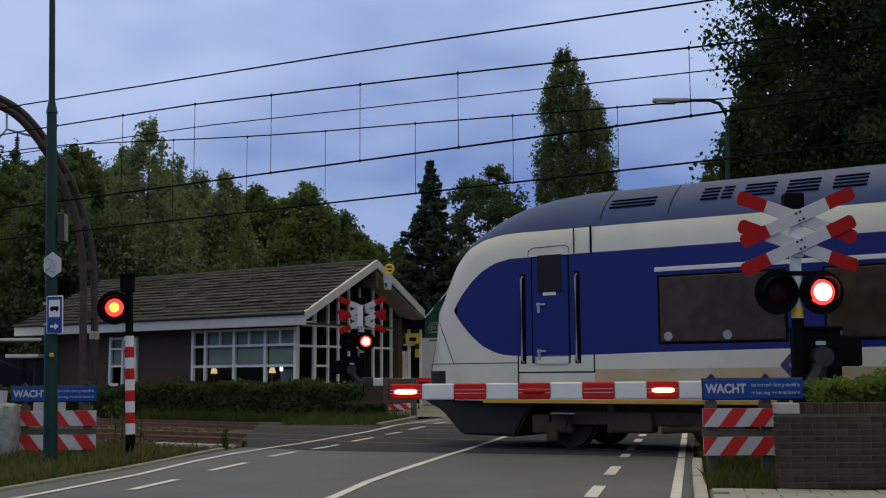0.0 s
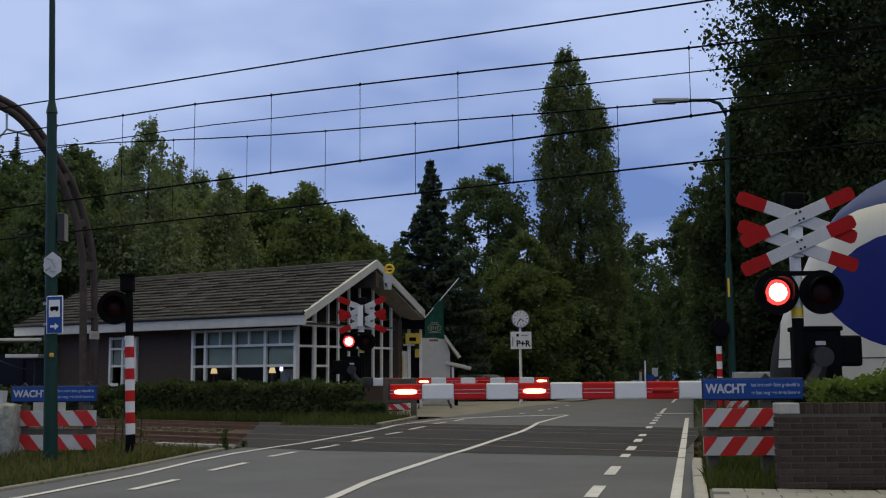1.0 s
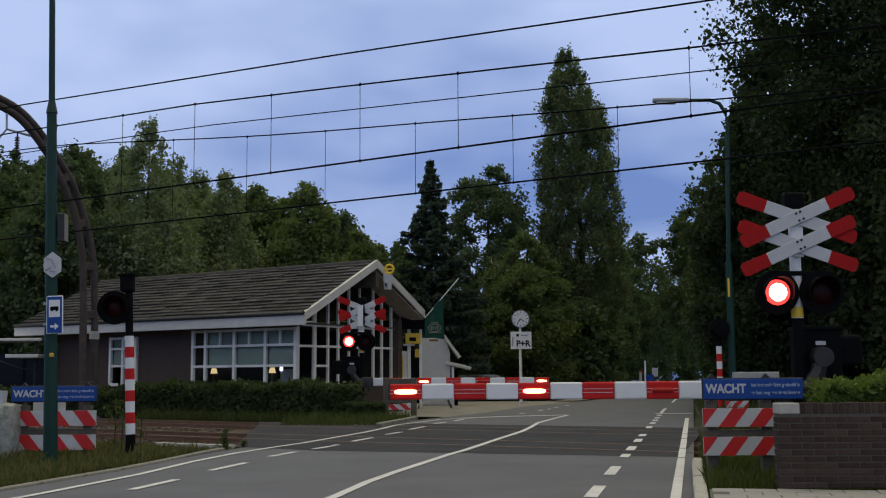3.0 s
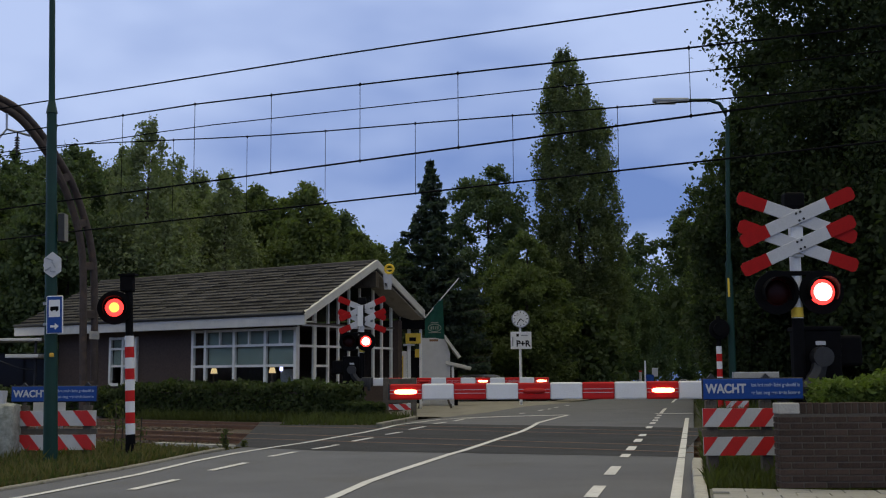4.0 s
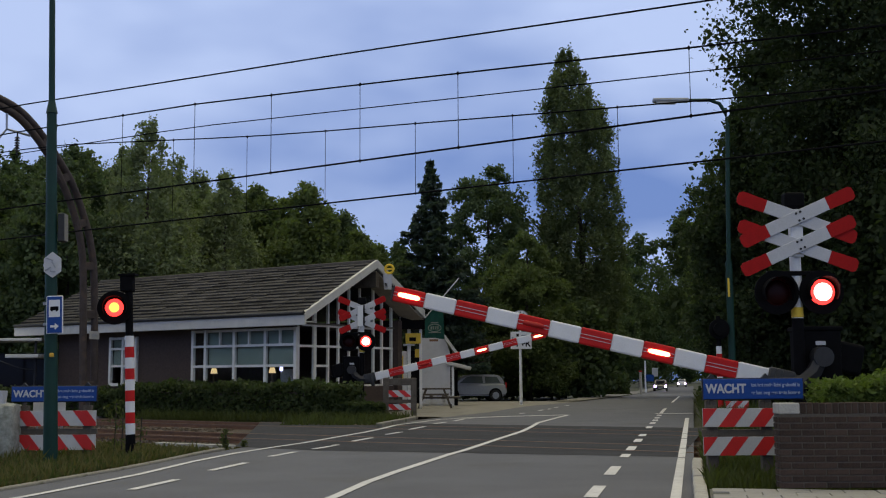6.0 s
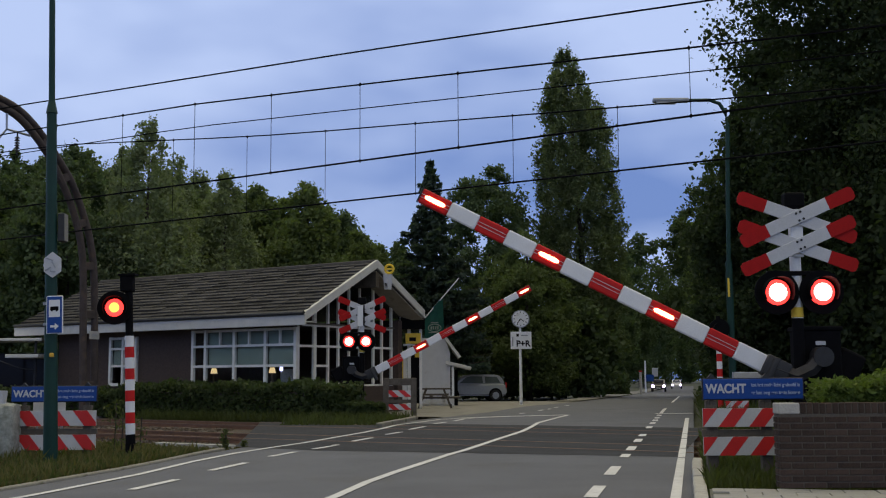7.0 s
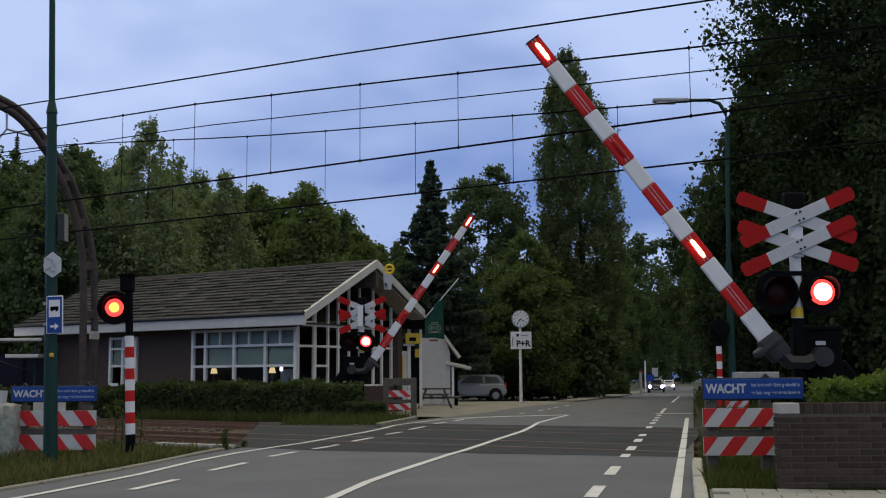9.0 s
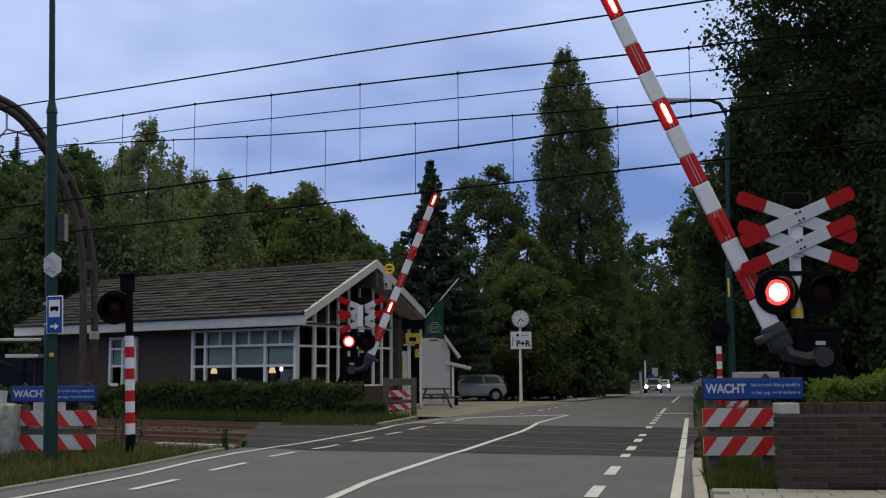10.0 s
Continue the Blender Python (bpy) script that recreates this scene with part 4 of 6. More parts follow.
# ---- the station cafe ----
def house():
    """Local x runs towards the crossing along the tracks (0 at the gable eave), y away from the tracks."""
    th = thing("station_house", pose(-4.259, 34.8, 0, 0, 0, TRK), "low brick station house with tiled roof and glazed gable", "house")
    LE, RB, BE = 13.9, 3.8, 6.66            # length, ridge depth, far eave depth
    ZE, ZR, ZF = 3.13, 5.02, 3.47           # eave, ridge, far eave heights
    XW = -0.95                              # gable wall
    # roof slabs
    sl = math.atan2(ZR - ZE, RB)
    bm = prism(B(), [(0, ZE), (RB, ZR), (BE, ZF), (BE, ZF - 0.16), (RB, ZR - 0.2), (0.02, ZE - 0.16)], LE - 0.1, Matrix.Rotation(radians(90), 4, "Z") @ pose(0, 0.05, 0))
    rf = part("roof", bm, "rooftile", th, "dark brown tiled roof with lichen")
    # tile courses, each laid over the one below
    ln = math.hypot(RB, ZR - ZE)
    rng = random.Random(3)
    nrow, ncol = 15, 20
    me = mesh("roof_tile", bx(B(), (LE / ncol - 0.02, ln / nrow + 0.06, 0.05), (0, 0, 0), bevel=0.01), "rooftile")
    for r_ in range(nrow):
        for c in range(ncol):
            d = (r_ + 0.5) * ln / nrow
            part("roof_tile", me, None, rf, at=pose(-LE + (c + 0.5) * LE / ncol + (-0.06 if r_ % 2 else -0.13), d * math.cos(sl), ZE + d * math.sin(sl) + 0.05 + rng.uniform(-0.014, 0.014), math.degrees(sl) - 9.0 + rng.uniform(-1.3, 1.3), rng.uniform(-0.7, 0.7), 0))
    part("ridge_cap", tube(B(), [(x, RB, ZR + 0.03) for x in np.linspace(-LE + 0.1, -0.1, 12)], 0.11, 8), "rooftile", rf)
    # fascia and verge boards
    part("gutter_board", bx(B(), (LE + 0.1, 0.09, 0.36), (-LE / 2, -0.03, ZE - 0.14), bevel=0.015), "fascia", th, "white painted eave board")
    part("gutter", tube(B(), [(x, -0.1, ZE + 0.05) for x in np.linspace(-LE, 0.03, 6)], 0.06, 8), "dark_metal", th)
    for y0, z0, y1, z1 in ((0.0, ZE - 0.02, RB, ZR), (BE, ZF, RB, ZR)):
        a, b = Vector((0.06, y0, z0)), Vector((0.06, y1, z1 + 0.02))
        bm = prism(B(), [(a.y, a.z - 0.17), (b.y, b.z - 0.17), (b.y, b.z + 0.1), (a.y, a.z + 0.1)], 0.12, Matrix.Rotation(radians(90), 4, "Z"))
        part("verge_board", bm, "fascia", th, "white painted gable board")
    part("gable_soffit", prism(B(), [(RB, ZR - 0.25), (BE, ZF - 0.21), (BE, ZF - 0.24), (RB, ZR - 0.28)], 0.86, Matrix.Translation((-0.07, 0, 0)) @ Matrix.Rotation(radians(90), 4, "Z")), "soffit_wood", th, "pale wooden boards under the verge")
    part("soffit", bx(B(), (LE - 0.1, 0.6, 0.03), (-LE / 2, 0.3, ZE - 0.2)), "fascia", th)
    # brick front with window openings
    WY = 0.6

    def wallbox(x0, x1, z0, z1, y=WY, d=0.25):
        part("wall", bx(B(), (x1 - x0, d, z1 - z0), ((x0 + x1) / 2, y + d / 2 + 0.06, (z0 + z1) / 2)), "house_brick", th, "dark brown brick wall")

    wallbox(-12.3, -9.45, 0, 2.95)
    wallbox(-8.05, -5.4, 0, 2.95)
    wallbox(-9.45, -8.05, 0, 0.98)
    wallbox(-9.45, -8.05, 2.65, 2.95)
    wallbox(-5.4, -0.87, 0, 0.84)
    wallbox(-5.4, -0.87, 2.8, 2.95)
    part("wall", bx(B(), (0.25, 5.0, 3.0), (-12.16, 3.45, 1.5)), "house_brick", th)
    part("wall", bx(B(), (11.4, 0.25, 3.2), (-6.4, 6.1, 1.6)), "house_brick", th)
    part("floor_slab", bx(B(), (11.3, 5.4, 0.1), (-6.5, 3.4, 0.35)), "indoor", th)
    part("inner_wall", bx(B(), (0.1, 5.0, 2.6), (-6.0, 3.4, 1.6)), "indoor", th)
    part("ceiling_panel", bx(B(), (11.3, 5.4, 0.05), (-6.5, 3.4, 2.93)), "indoor", th)

    def window(name, xs, zs, skip=(), y=WY, blinds=(), axis=0):
        """Frame bars at xs and zs with a pane in every field; blinds in the named rows."""
        T_ = Matrix() if axis == 0 else Matrix.Translation((XW, 0, 0)) @ Matrix.Rotation(radians(90), 4, "Z")
        wd = part("window_frame", bx(B(), (xs[-1] - xs[0] + 0.12, 0.1, 0.1), ((xs[0] + xs[-1]) / 2, y + 0.0, zs[0])), "frame_white", th, "white painted window frame", at=T_)
        for i, x in enumerate(xs):
            part("mullion", bx(B(), (0.1, 0.11, zs[-1] - zs[0] + 0.1), (x, y, (zs[0] + zs[-1]) / 2)), "frame_white", wd)
        for z in zs[1:]:
            part("transom", bx(B(), (xs[-1] - xs[0], 0.09, 0.08), ((xs[0] + xs[-1]) / 2, y + 0.003, z)), "frame_white", wd)
        for i in range(len(xs) - 1):
            for j in range(len(zs) - 1):
                if (i, j) in skip:
                    continue
                p_ = part("pane", bx(B(), (xs[i + 1] - xs[i] - 0.1, 0.012, zs[j + 1] - zs[j] - 0.08), ((xs[i] + xs[i + 1]) / 2, y + 0.02, (zs[j] + zs[j + 1]) / 2)), "glass", wd)
                p_.visible_shadow = False
                if (i, j) in blinds:
                    part("blind", bx(B(), (xs[i + 1] - xs[i] - 0.12, 0.015, zs[j + 1] - zs[j] - 0.09), ((xs[i] + xs[i + 1]) / 2, y + 0.09, (zs[j] + zs[j + 1]) / 2)), "blind", wd, "pale green roller blind")
        return wd

    w1 = window("w", [-5.34, -4.76, -3.47, -2.12, -0.87], [0.89, 1.59, 2.25, 2.75], blinds={(i, j) for i in (1, 2, 3) for j in (1, 2)})
    for x in (-4.11, -2.83, -1.51):
        part("mullion", bx(B(), (0.06, 0.09, 0.5), (x, WY, 2.5)), "frame_white", w1)
    part("window_sill", bx(B(), (4.6, 0.2, 0.07), (-3.1, WY - 0.05, 0.82), bevel=0.01), "frame_white", w1)
    window("w", [-9.4, -8.75, -8.1], [1.0, 1.65, 2.25, 2.62], blinds={(0, 2), (1, 2), (0, 1), (1, 1)})
    part("corner_post", bx(B(), (0.1, 0.1, 2.85), (-0.9, WY + 0.12, 1.42), bevel=0.01), "frame_white", th)
    # glazed gable: posts at ys, up to the slope
    g = part("gable_frame", bx(B(), (0.1, 5.9, 0.12), (XW, 3.5, 0.9)), "frame_white", th, "white gable glazing frame")
    for yy, pw_ in ((1.61, 0.15), (2.31, 0.08), (2.85, 0.08), (3.44, 0.07), (4.04, 0.07), (4.82, 0.08), (5.32, 0.08), (5.9, 0.09), (6.46, 0.09)):
        zt = (ZE + (ZR - ZE) * yy / RB if yy < RB else ZR - (ZR - ZF) * (yy - RB) / (BE - RB)) - 0.2
        part("gable_post", bx(B(), (0.08, pw_, zt - 0.4), (XW, yy, (zt + 0.4) / 2)), "frame_white", g)
    for z, y0, y1 in ((1.58, 1.61, 2.31), (2.21, 0.75, 6.4), (2.88, 0.75, 6.4)):
        part("gable_rail", bx(B(), (0.07, y1 - y0, 0.075), (XW + 0.002, (y0 + y1) / 2, z)), "frame_white", g)
    gl = B()
    prism(gl, [(0.72, 0.9), (6.4, 0.9), (6.4, 3.3), (RB, ZR - 0.25), (0.72, 3.2)], 0.015, Matrix.Translation((XW - 0.03, 0, 0)) @ Matrix.Rotation(radians(90), 4, "Z"))
    p_ = part("gable_pane", gl, "glass", g)
    p_.visible_shadow = False
    part("gable_base", bx(B(), (0.25, 5.6, 0.9), (XW - 0.05, 3.7, 0.45)), "house_brick", th)
    part("gable_beam", bx(B(), (0.9, 0.16, 0.5), (-0.5, RB + 0.05, ZR - 0.55)), "wood", th, "brown ridge beam end")
    # table lamps inside
    for x in (-5.05, -2.45):
        bm = cy(B(), 0.12, (x, 1.3, 1.36), (x, 1.3, 1.54), r2=0.075)
        lp = part("lamp_shade", bm, "shade_glow", th, "lit table lamp shade")
        part("lamp_base", cy(B(), 0.05, (x, 1.3, 0.9), (x, 1.3, 1.36)), "indoor", lp)
    part("lamp_shade", bx(B(), (0.1, 0.08, 0.16), (-2.06, 1.3, 1.5), bevel=0.02), "blue_glow", th, "small bluish lamp")
    part("table", bx(B(), (4.2, 0.7, 0.06), (-3.0, 1.7, 0.9)), "indoor", th)
    part("notice_board", bx(B(), (0.5, 0.03, 0.7), (-1.85, 1.32, 1.12)), "concrete", th)


house()


# ---- trees ----
def leaf_mesh(name, pts, size, material, seed, flat=0.0, elong=1.5):
    """Small leaf blades at pts, turned at random."""
    rng = np.random.default_rng(seed)
    n = len(pts)
    nrm = rng.normal(size=(n, 3))
    nrm[:, 2] += flat
    nrm /= np.linalg.norm(nrm, axis=1, keepdims=True)
    a = np.cross(nrm, rng.normal(size=(n, 3)))
    a /= np.linalg.norm(a, axis=1, keepdims=True)
    b = np.cross(nrm, a)
    s = size * rng.uniform(0.6, 1.3, (n, 1))
    co = np.stack([pts - a * s * elong / 2, pts - b * s / 2 + nrm * s * 0.12, pts + a * s * elong / 2, pts + b * s / 2 + nrm * s * 0.12], axis=1).reshape(-1, 3)
    me = bpy.data.meshes.new(name)
    me.vertices.add(4 * n)
    me.vertices.foreach_set("co", co.ravel().astype(np.float32))
    me.loops.add(4 * n)
    me.loops.foreach_set("vertex_index", np.arange(4 * n, dtype=np.int32))
    me.polygons.add(n)
    me.polygons.foreach_set("loop_start", np.arange(0, 4 * n, 4, dtype=np.int32))
    me.materials.append(M[material])
    me.update()
    me.validate()
    return me


def tree(name, x, y, label, category, prof, leafm, nclump=90, rc=0.9, nleaf=16000, leaf=0.22, seed=1, lean=0.0, trunk_r=0.25, droop=0.0, group="", base=None, flat=0.0, bend=False, rise=1.0):
    """prof: (height, radius) pairs of the crown's outline. A tapered trunk, limbs to the clumps, and leaves round them."""
    rng = np.random.default_rng(seed)
    hs, rs = np.array([p[0] for p in prof]), np.array([p[1] for p in prof])
    off = (lambda h: lean * h * h / hs[-1]) if bend else (lambda h: lean * h)
    th = thing(name, pose(x, y, (gz(x, y) if base is None else base) - 0.05), label, category, group)
    cl = []
    w = np.interp(np.linspace(hs[0], hs[-1], 200), hs, rs) + 0.15
    w /= w.sum()
    for _ in range(nclump):
        h = rng.choice(np.linspace(hs[0], hs[-1], 200), p=w)
        r = np.interp(h, hs, rs) * rng.uniform(0.1, 1.0) ** 0.45 * rng.uniform(0.82, 1.08)
        a = rng.uniform(0, 2 * math.pi)
        cl.append((r * math.cos(a) + off(h), r * math.sin(a), h))
    cl = np.array(cl)
    rad = rc * rng.uniform(0.55, 1.35, nclump) * (0.45 + 0.55 * np.interp(cl[:, 2], hs, rs) / rs.max())
    pick = rng.integers(0, nclump, nleaf)
    d = rng.normal(size=(nleaf, 3))
    d /= np.linalg.norm(d, axis=1, keepdims=True)
    d *= np.abs(rng.normal(0.62, 0.3, (nleaf, 1))) * np.array([1.0, 1.0, (0.85 + droop) * rise])
    pts = cl[pick] + d * rad[pick][:, None]
    pts[:, 2] -= droop * np.abs(rng.normal(0, 1, nleaf)) * 0.8
    pts = pts[pts[:, 2] > 0.15]
    part("crown", leaf_mesh("crown", pts, leaf, leafm, seed + 50, flat), None, th)
    top = hs[-1] * 0.93
    bm = tube(B(), [(off(z) + 0.06 * math.sin(z * 0.7 + seed), 0.05 * math.cos(z * 0.9 + seed), z) for z in np.linspace(-0.1, top, 10)], trunk_r, 8, 0.03)
    part("trunk", bm, "bark", th, smooth=True)
    bm = B()
    for i in rng.choice(nclump, min(22, nclump), replace=False):
        c = Vector(cl[i])
        z0 = max(0.6, min(c.z - 0.35 * math.hypot(c.x, c.y) - 0.5, top * 0.9))
        p0 = Vector((off(z0), 0, z0))
        mid = (p0 + c) / 2 + Vector((0, 0, -0.08 * (c - p0).length))
        tube(bm, [p0, mid, c], max(0.02, trunk_r * 0.28 * (1 - z0 / (top + 1))), 5, 0.012)
    tagged(part("limb", bm, "bark", th, smooth=True), kind="stuff")
    return th


def conifer(x, y, h, r, seed):
    th = thing("fir_tree", pose(x, y, gz(x, y)), "dark narrow fir tree with drooping tiers", "tree")
    rng = np.random.default_rng(seed)
    part("trunk", tube(B(), [(0, 0, z) for z in np.linspace(0, h, 8)], 0.25, 8, 0.02), "bark", th)
    pts, bm = [], B()
    z = 2.0
    while z < h - 0.05:
        k = 1 - z / h
        n = int(6 + 6 * k)
        for j in range(n):
            a = rng.uniform(0, 6.28)
            L_ = min(3.1, r * k + 0.12) * rng.uniform(0.7, 1.15)
            d = np.array([math.cos(a), math.sin(a), 0.0])
            tube(bm, [(0, 0, z), tuple(d * L_ * 0.6 + [0, 0, z - 0.02 * L_]), tuple(d * L_ + [0, 0, z + 0.05 * L_])], 0.03, 4, 0.008)
            m_ = int(70 * L_) + 18
            u = rng.uniform(0.1, 1, m_)[:, None]
            side = np.array([-d[1], d[0], 0]) * rng.normal(0, 0.16, (m_, 1)) * (1.2 - u) * L_ ** 0.5
            q = d * L_ * u + side + np.array([0, 0, z]) + np.array([0, 0, 1]) * (-0.16 * np.abs(rng.normal(0, 1, (m_, 1))) - 0.1 * u * (1 - u) * L_)
            pts.append(q)
        z += 0.4
    tagged(part("limb", bm, "bark", th), kind="stuff")
    part("crown", leaf_mesh("crown", np.concatenate(pts), 0.17, "needle", seed, 0.8, 1.9), None, th)


def at_px(u, d):
    """A place d metres ahead, u metres across per 2000 m of depth."""
    return u * d / 2000.0, d


def rows_of_trees():
    # woods behind the station house
    spec = [(-860, 52, 13.0, 3.6, "leaf_dark", 21), (-760, 60, 13.6, 3.8, "leaf_dark", 22), (-668, 50, 11.6, 3.4, "leaf_dark", 23), (-710, 66, 14.6, 3.6, "leaf_mid", 35), (-805, 57, 13.6, 3.4, "leaf_dark", 37), (-640, 58, 12.9, 2.8, "leaf_mid", 38), (-575, 58, 13.3, 2.2, "leaf_birch", 39), (-478, 56, 12.4, 2.3, "leaf_birch", 40), (-420, 62, 11.8, 2.4, "leaf_mid", 41), (-600, 55, 11.8, 2.4, "leaf_birch", 24), (-528, 50, 12.9, 2.5, "leaf_birch", 25),
            (-455, 58, 11.2, 2.6, "leaf_mid", 26), (-390, 54, 11.5, 2.1, "leaf_birch", 27), (-325, 60, 11.4, 2.6, "leaf_mid", 28), (-240, 56, 11.0, 2.5, "leaf_mid", 29), (-180, 62, 10.5, 2.3, "leaf_dark", 30), (-120, 66, 9.2, 2.2, "leaf_mid", 31), (-78, 72, 9.8, 2.4, "leaf_dark", 36), (-436, 60, 12.4, 2.3, "leaf_birch", 44), (-350, 61, 11.5, 2.5, "leaf_mid", 45), (-285, 62, 11.2, 2.5, "leaf_mid", 46), (-208, 63, 10.9, 2.3, "leaf_dark", 47), (-500, 62, 12.6, 2.6, "leaf_mid", 48), (-150, 60, 9.0, 2.0, "leaf_mid", 49)]
    for u, d, h, r, lm, sd in spec:
        x, y = at_px(u, d)
        birch = lm == "leaf_birch"
        prof = [(1.6, r * 0.7), (h * 0.35, r), (h * 0.6, r * 0.85), (h * 0.82, r * 0.5), (h, r * 0.1)]
        tree("birch_tree" if birch else "broadleaf_tree", x, y, "tall loose birch with hanging grey-green leaves" if birch else "dense green broadleaf tree behind the station", "tree", prof, lm, 260, 0.62 if birch else 0.78, 30000 if birch else 36000, 0.11 if birch else 0.15, sd, trunk_r=0.2, droop=0.45 if birch else 0.1, group="woods behind the station")
    for i, u in enumerate(range(-900, -60, 78)):
        x, y = at_px(u, 64 + 3 * (i % 3))
        tree("shrub", x, y, "dark green undergrowth shrub under the trees", "shrub", [(0.2, 2.2), (1.5, 2.8), (3.4, 2.2), (5.2, 0.6)], "leaf_dark", 50, 1.1, 7000, 0.27, 60 + i, trunk_r=0.1, group="undergrowth")
    conifer(*at_px(-22, 62), 13.4, 4.7, 5)
    tree("broadleaf_tree", *at_px(80, 77), "round dark broadleaf tree beside the fir", "tree", [(2, 2.9), (6.5, 3.7), (11.3, 3.4), (14.3, 2.2), (15.8, 0.5)], "leaf_dark", 200, 0.85, 36000, 0.17, 7)
    tree("maple_tree", *at_px(148, 71), "low rounded yellow-green tree behind the clock", "tree", [(0.8, 2.6), (3.4, 3.4), (6.5, 3.0), (8.8, 1.9), (10.4, 0.4)], "leaf_mid", 220, 0.8, 42000, 0.15, 8)
    for u, d, s in ((60, 74, 71), (120, 76, 72), (190, 76, 73), (232, 74, 74), (20, 72, 75), (150, 82, 76), (205, 84, 77)):
        tree("shrub", *at_px(u, d), "dark green undergrowth shrub under the trees", "shrub", [(0.2, 2.0), (2, 2.6), (4.5, 2.0), (6.5, 0.5)], "leaf_dark", 60, 1.1, 8000, 0.27, s, trunk_r=0.1, group="undergrowth")
    # avenue of the far road
    for u, d, h, r, lm, sd in ((236, 86, 10.0, 2.8, "leaf_shade", 81), (276, 122, 14.0, 4.0, "leaf_shade", 82), (318, 165, 20.0, 6.0, "leaf_shade", 83), (484, 165, 19.5, 7.0, "leaf_shade", 84), (345, 290, 22.0, 12.0, "leaf_shade", 88), (400, 320, 24.0, 13.0, "leaf_shade", 89), (455, 310, 24.0, 12.0, "leaf_shade", 90), (505, 112, 20.0, 5.6, "leaf_shade", 85), (480, 136, 21.0, 6.4, "leaf_shade", 93), (300, 141, 17.0, 5.4, "leaf_shade", 94), (505, 80, 14.0, 3.4, "leaf_mid", 86), (545, 62, 13.0, 3.4, "leaf_mid", 87), (500, 230, 16.0, 7.0, "leaf_shade", 91), (345, 230, 15.0, 6.0, "leaf_shade", 92), (352, 215, 29.0, 8.0, "leaf_shade", 95)):
        x, y = at_px(u, d)
        tree("roadside_tree", x, y, "dark tall roadside tree shading the far road", "tree", [(0.5 if d > 250 else 2.4, r * 0.6), (h * 0.4, r), (h * 0.7, r * 0.85), (h * 0.9, r * 0.45), (h, r * 0.1)], lm, 210, 0.9 if d < 200 else 2.2, 32000 if d < 200 else 14000, 0.16 if d < 100 else (0.21 if d < 200 else 0.5), sd, trunk_r=0.28, group="trees along the far road")
    tree("roadside_tree", *at_px(508, 72), "dark tree leaning out beside the far road", "tree", [(4.2, 4.6), (7.7, 4.9), (10.5, 3.9), (12.8, 2.9), (14.6, 1.8), (15.9, 0.4)], "leaf_shade", 230, 0.75, 42000, 0.15, 96, trunk_r=0.28, group="trees along the far road")
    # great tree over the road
    tree("oak_tree", 14.6, 36.0, "huge dark oak reaching over the crossing", "tree", [(2.2, 3.8), (5, 4.6), (8, 5.0), (11.5, 5.2), (14.5, 5.0), (18.5, 3.2), (20, 1.0)], "leaf_deep_shade", 520, 0.95, 160000, 0.115, 11, trunk_r=0.45)
    tree("oak_tree", 21.5, 40.0, "broad dark oak beyond the garden wall", "tree", [(1.5, 4.5), (6, 6.0), (12, 6.2), (17, 4.5), (20, 1.2)], "leaf_deep_shade", 300, 1.4, 60000, 0.22, 12, trunk_r=0.45)
    tree("broadleaf_tree", 10.6, 38.5, "leafy lower tree under the oak", "tree", [(0.6, 1.9), (3, 2.3), (6, 2.2), (8.6, 1.5), (10.4, 0.4)], "leaf_deep_shade", 220, 0.65, 50000, 0.11, 13)
    tree("broadleaf_tree", 15.5, 31.0, "dense shaded shrub tree behind the mast", "tree", [(0.3, 3.2), (3, 4.0), (6, 3.6), (8, 1.5)], "leaf_deep_shade", 200, 0.9, 36000, 0.16, 14)
    tree("broadleaf_tree", 21.0, 29.0, "dense shaded shrub tree behind the mast", "tree", [(0.3, 3.5), (3, 4.6), (7, 4.2), (11, 2.0)], "leaf_deep_shade", 200, 1.0, 36000, 0.17, 15)
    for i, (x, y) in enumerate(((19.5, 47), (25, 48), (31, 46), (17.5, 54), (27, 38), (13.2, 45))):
        tree("broadleaf_tree", x, y, "dense dark woodland tree beyond the crossing", "tree", [(0.3, 3.4), (4, 4.2), (9, 4.0), (14, 3.4), (18.5, 0.8)] if x > 14 else [(0.3, 2.0), (4, 2.6), (7, 2.2), (10, 0.5)], "leaf_deep_shade", 190, 1.3, 15000, 0.26, 120 + i, group="woods beyond the crossing")


def poplar():
    x, y = at_px(252, 78)
    return tree("poplar_tree", x, y, "tall slender poplar swaying in the wind", "tree", [(1.5, 2.2), (4.5, 2.9), (8, 3.2), (12, 3.1), (16, 2.9), (19.5, 2.5), (22.0, 1.65), (24.2, 0.45)], "leaf_poplar", 900, 0.5, 105000, 0.13, 9, lean=-0.05, trunk_r=0.35, bend=True, rise=2.3)


rows_of_trees()
POPLAR = poplar()


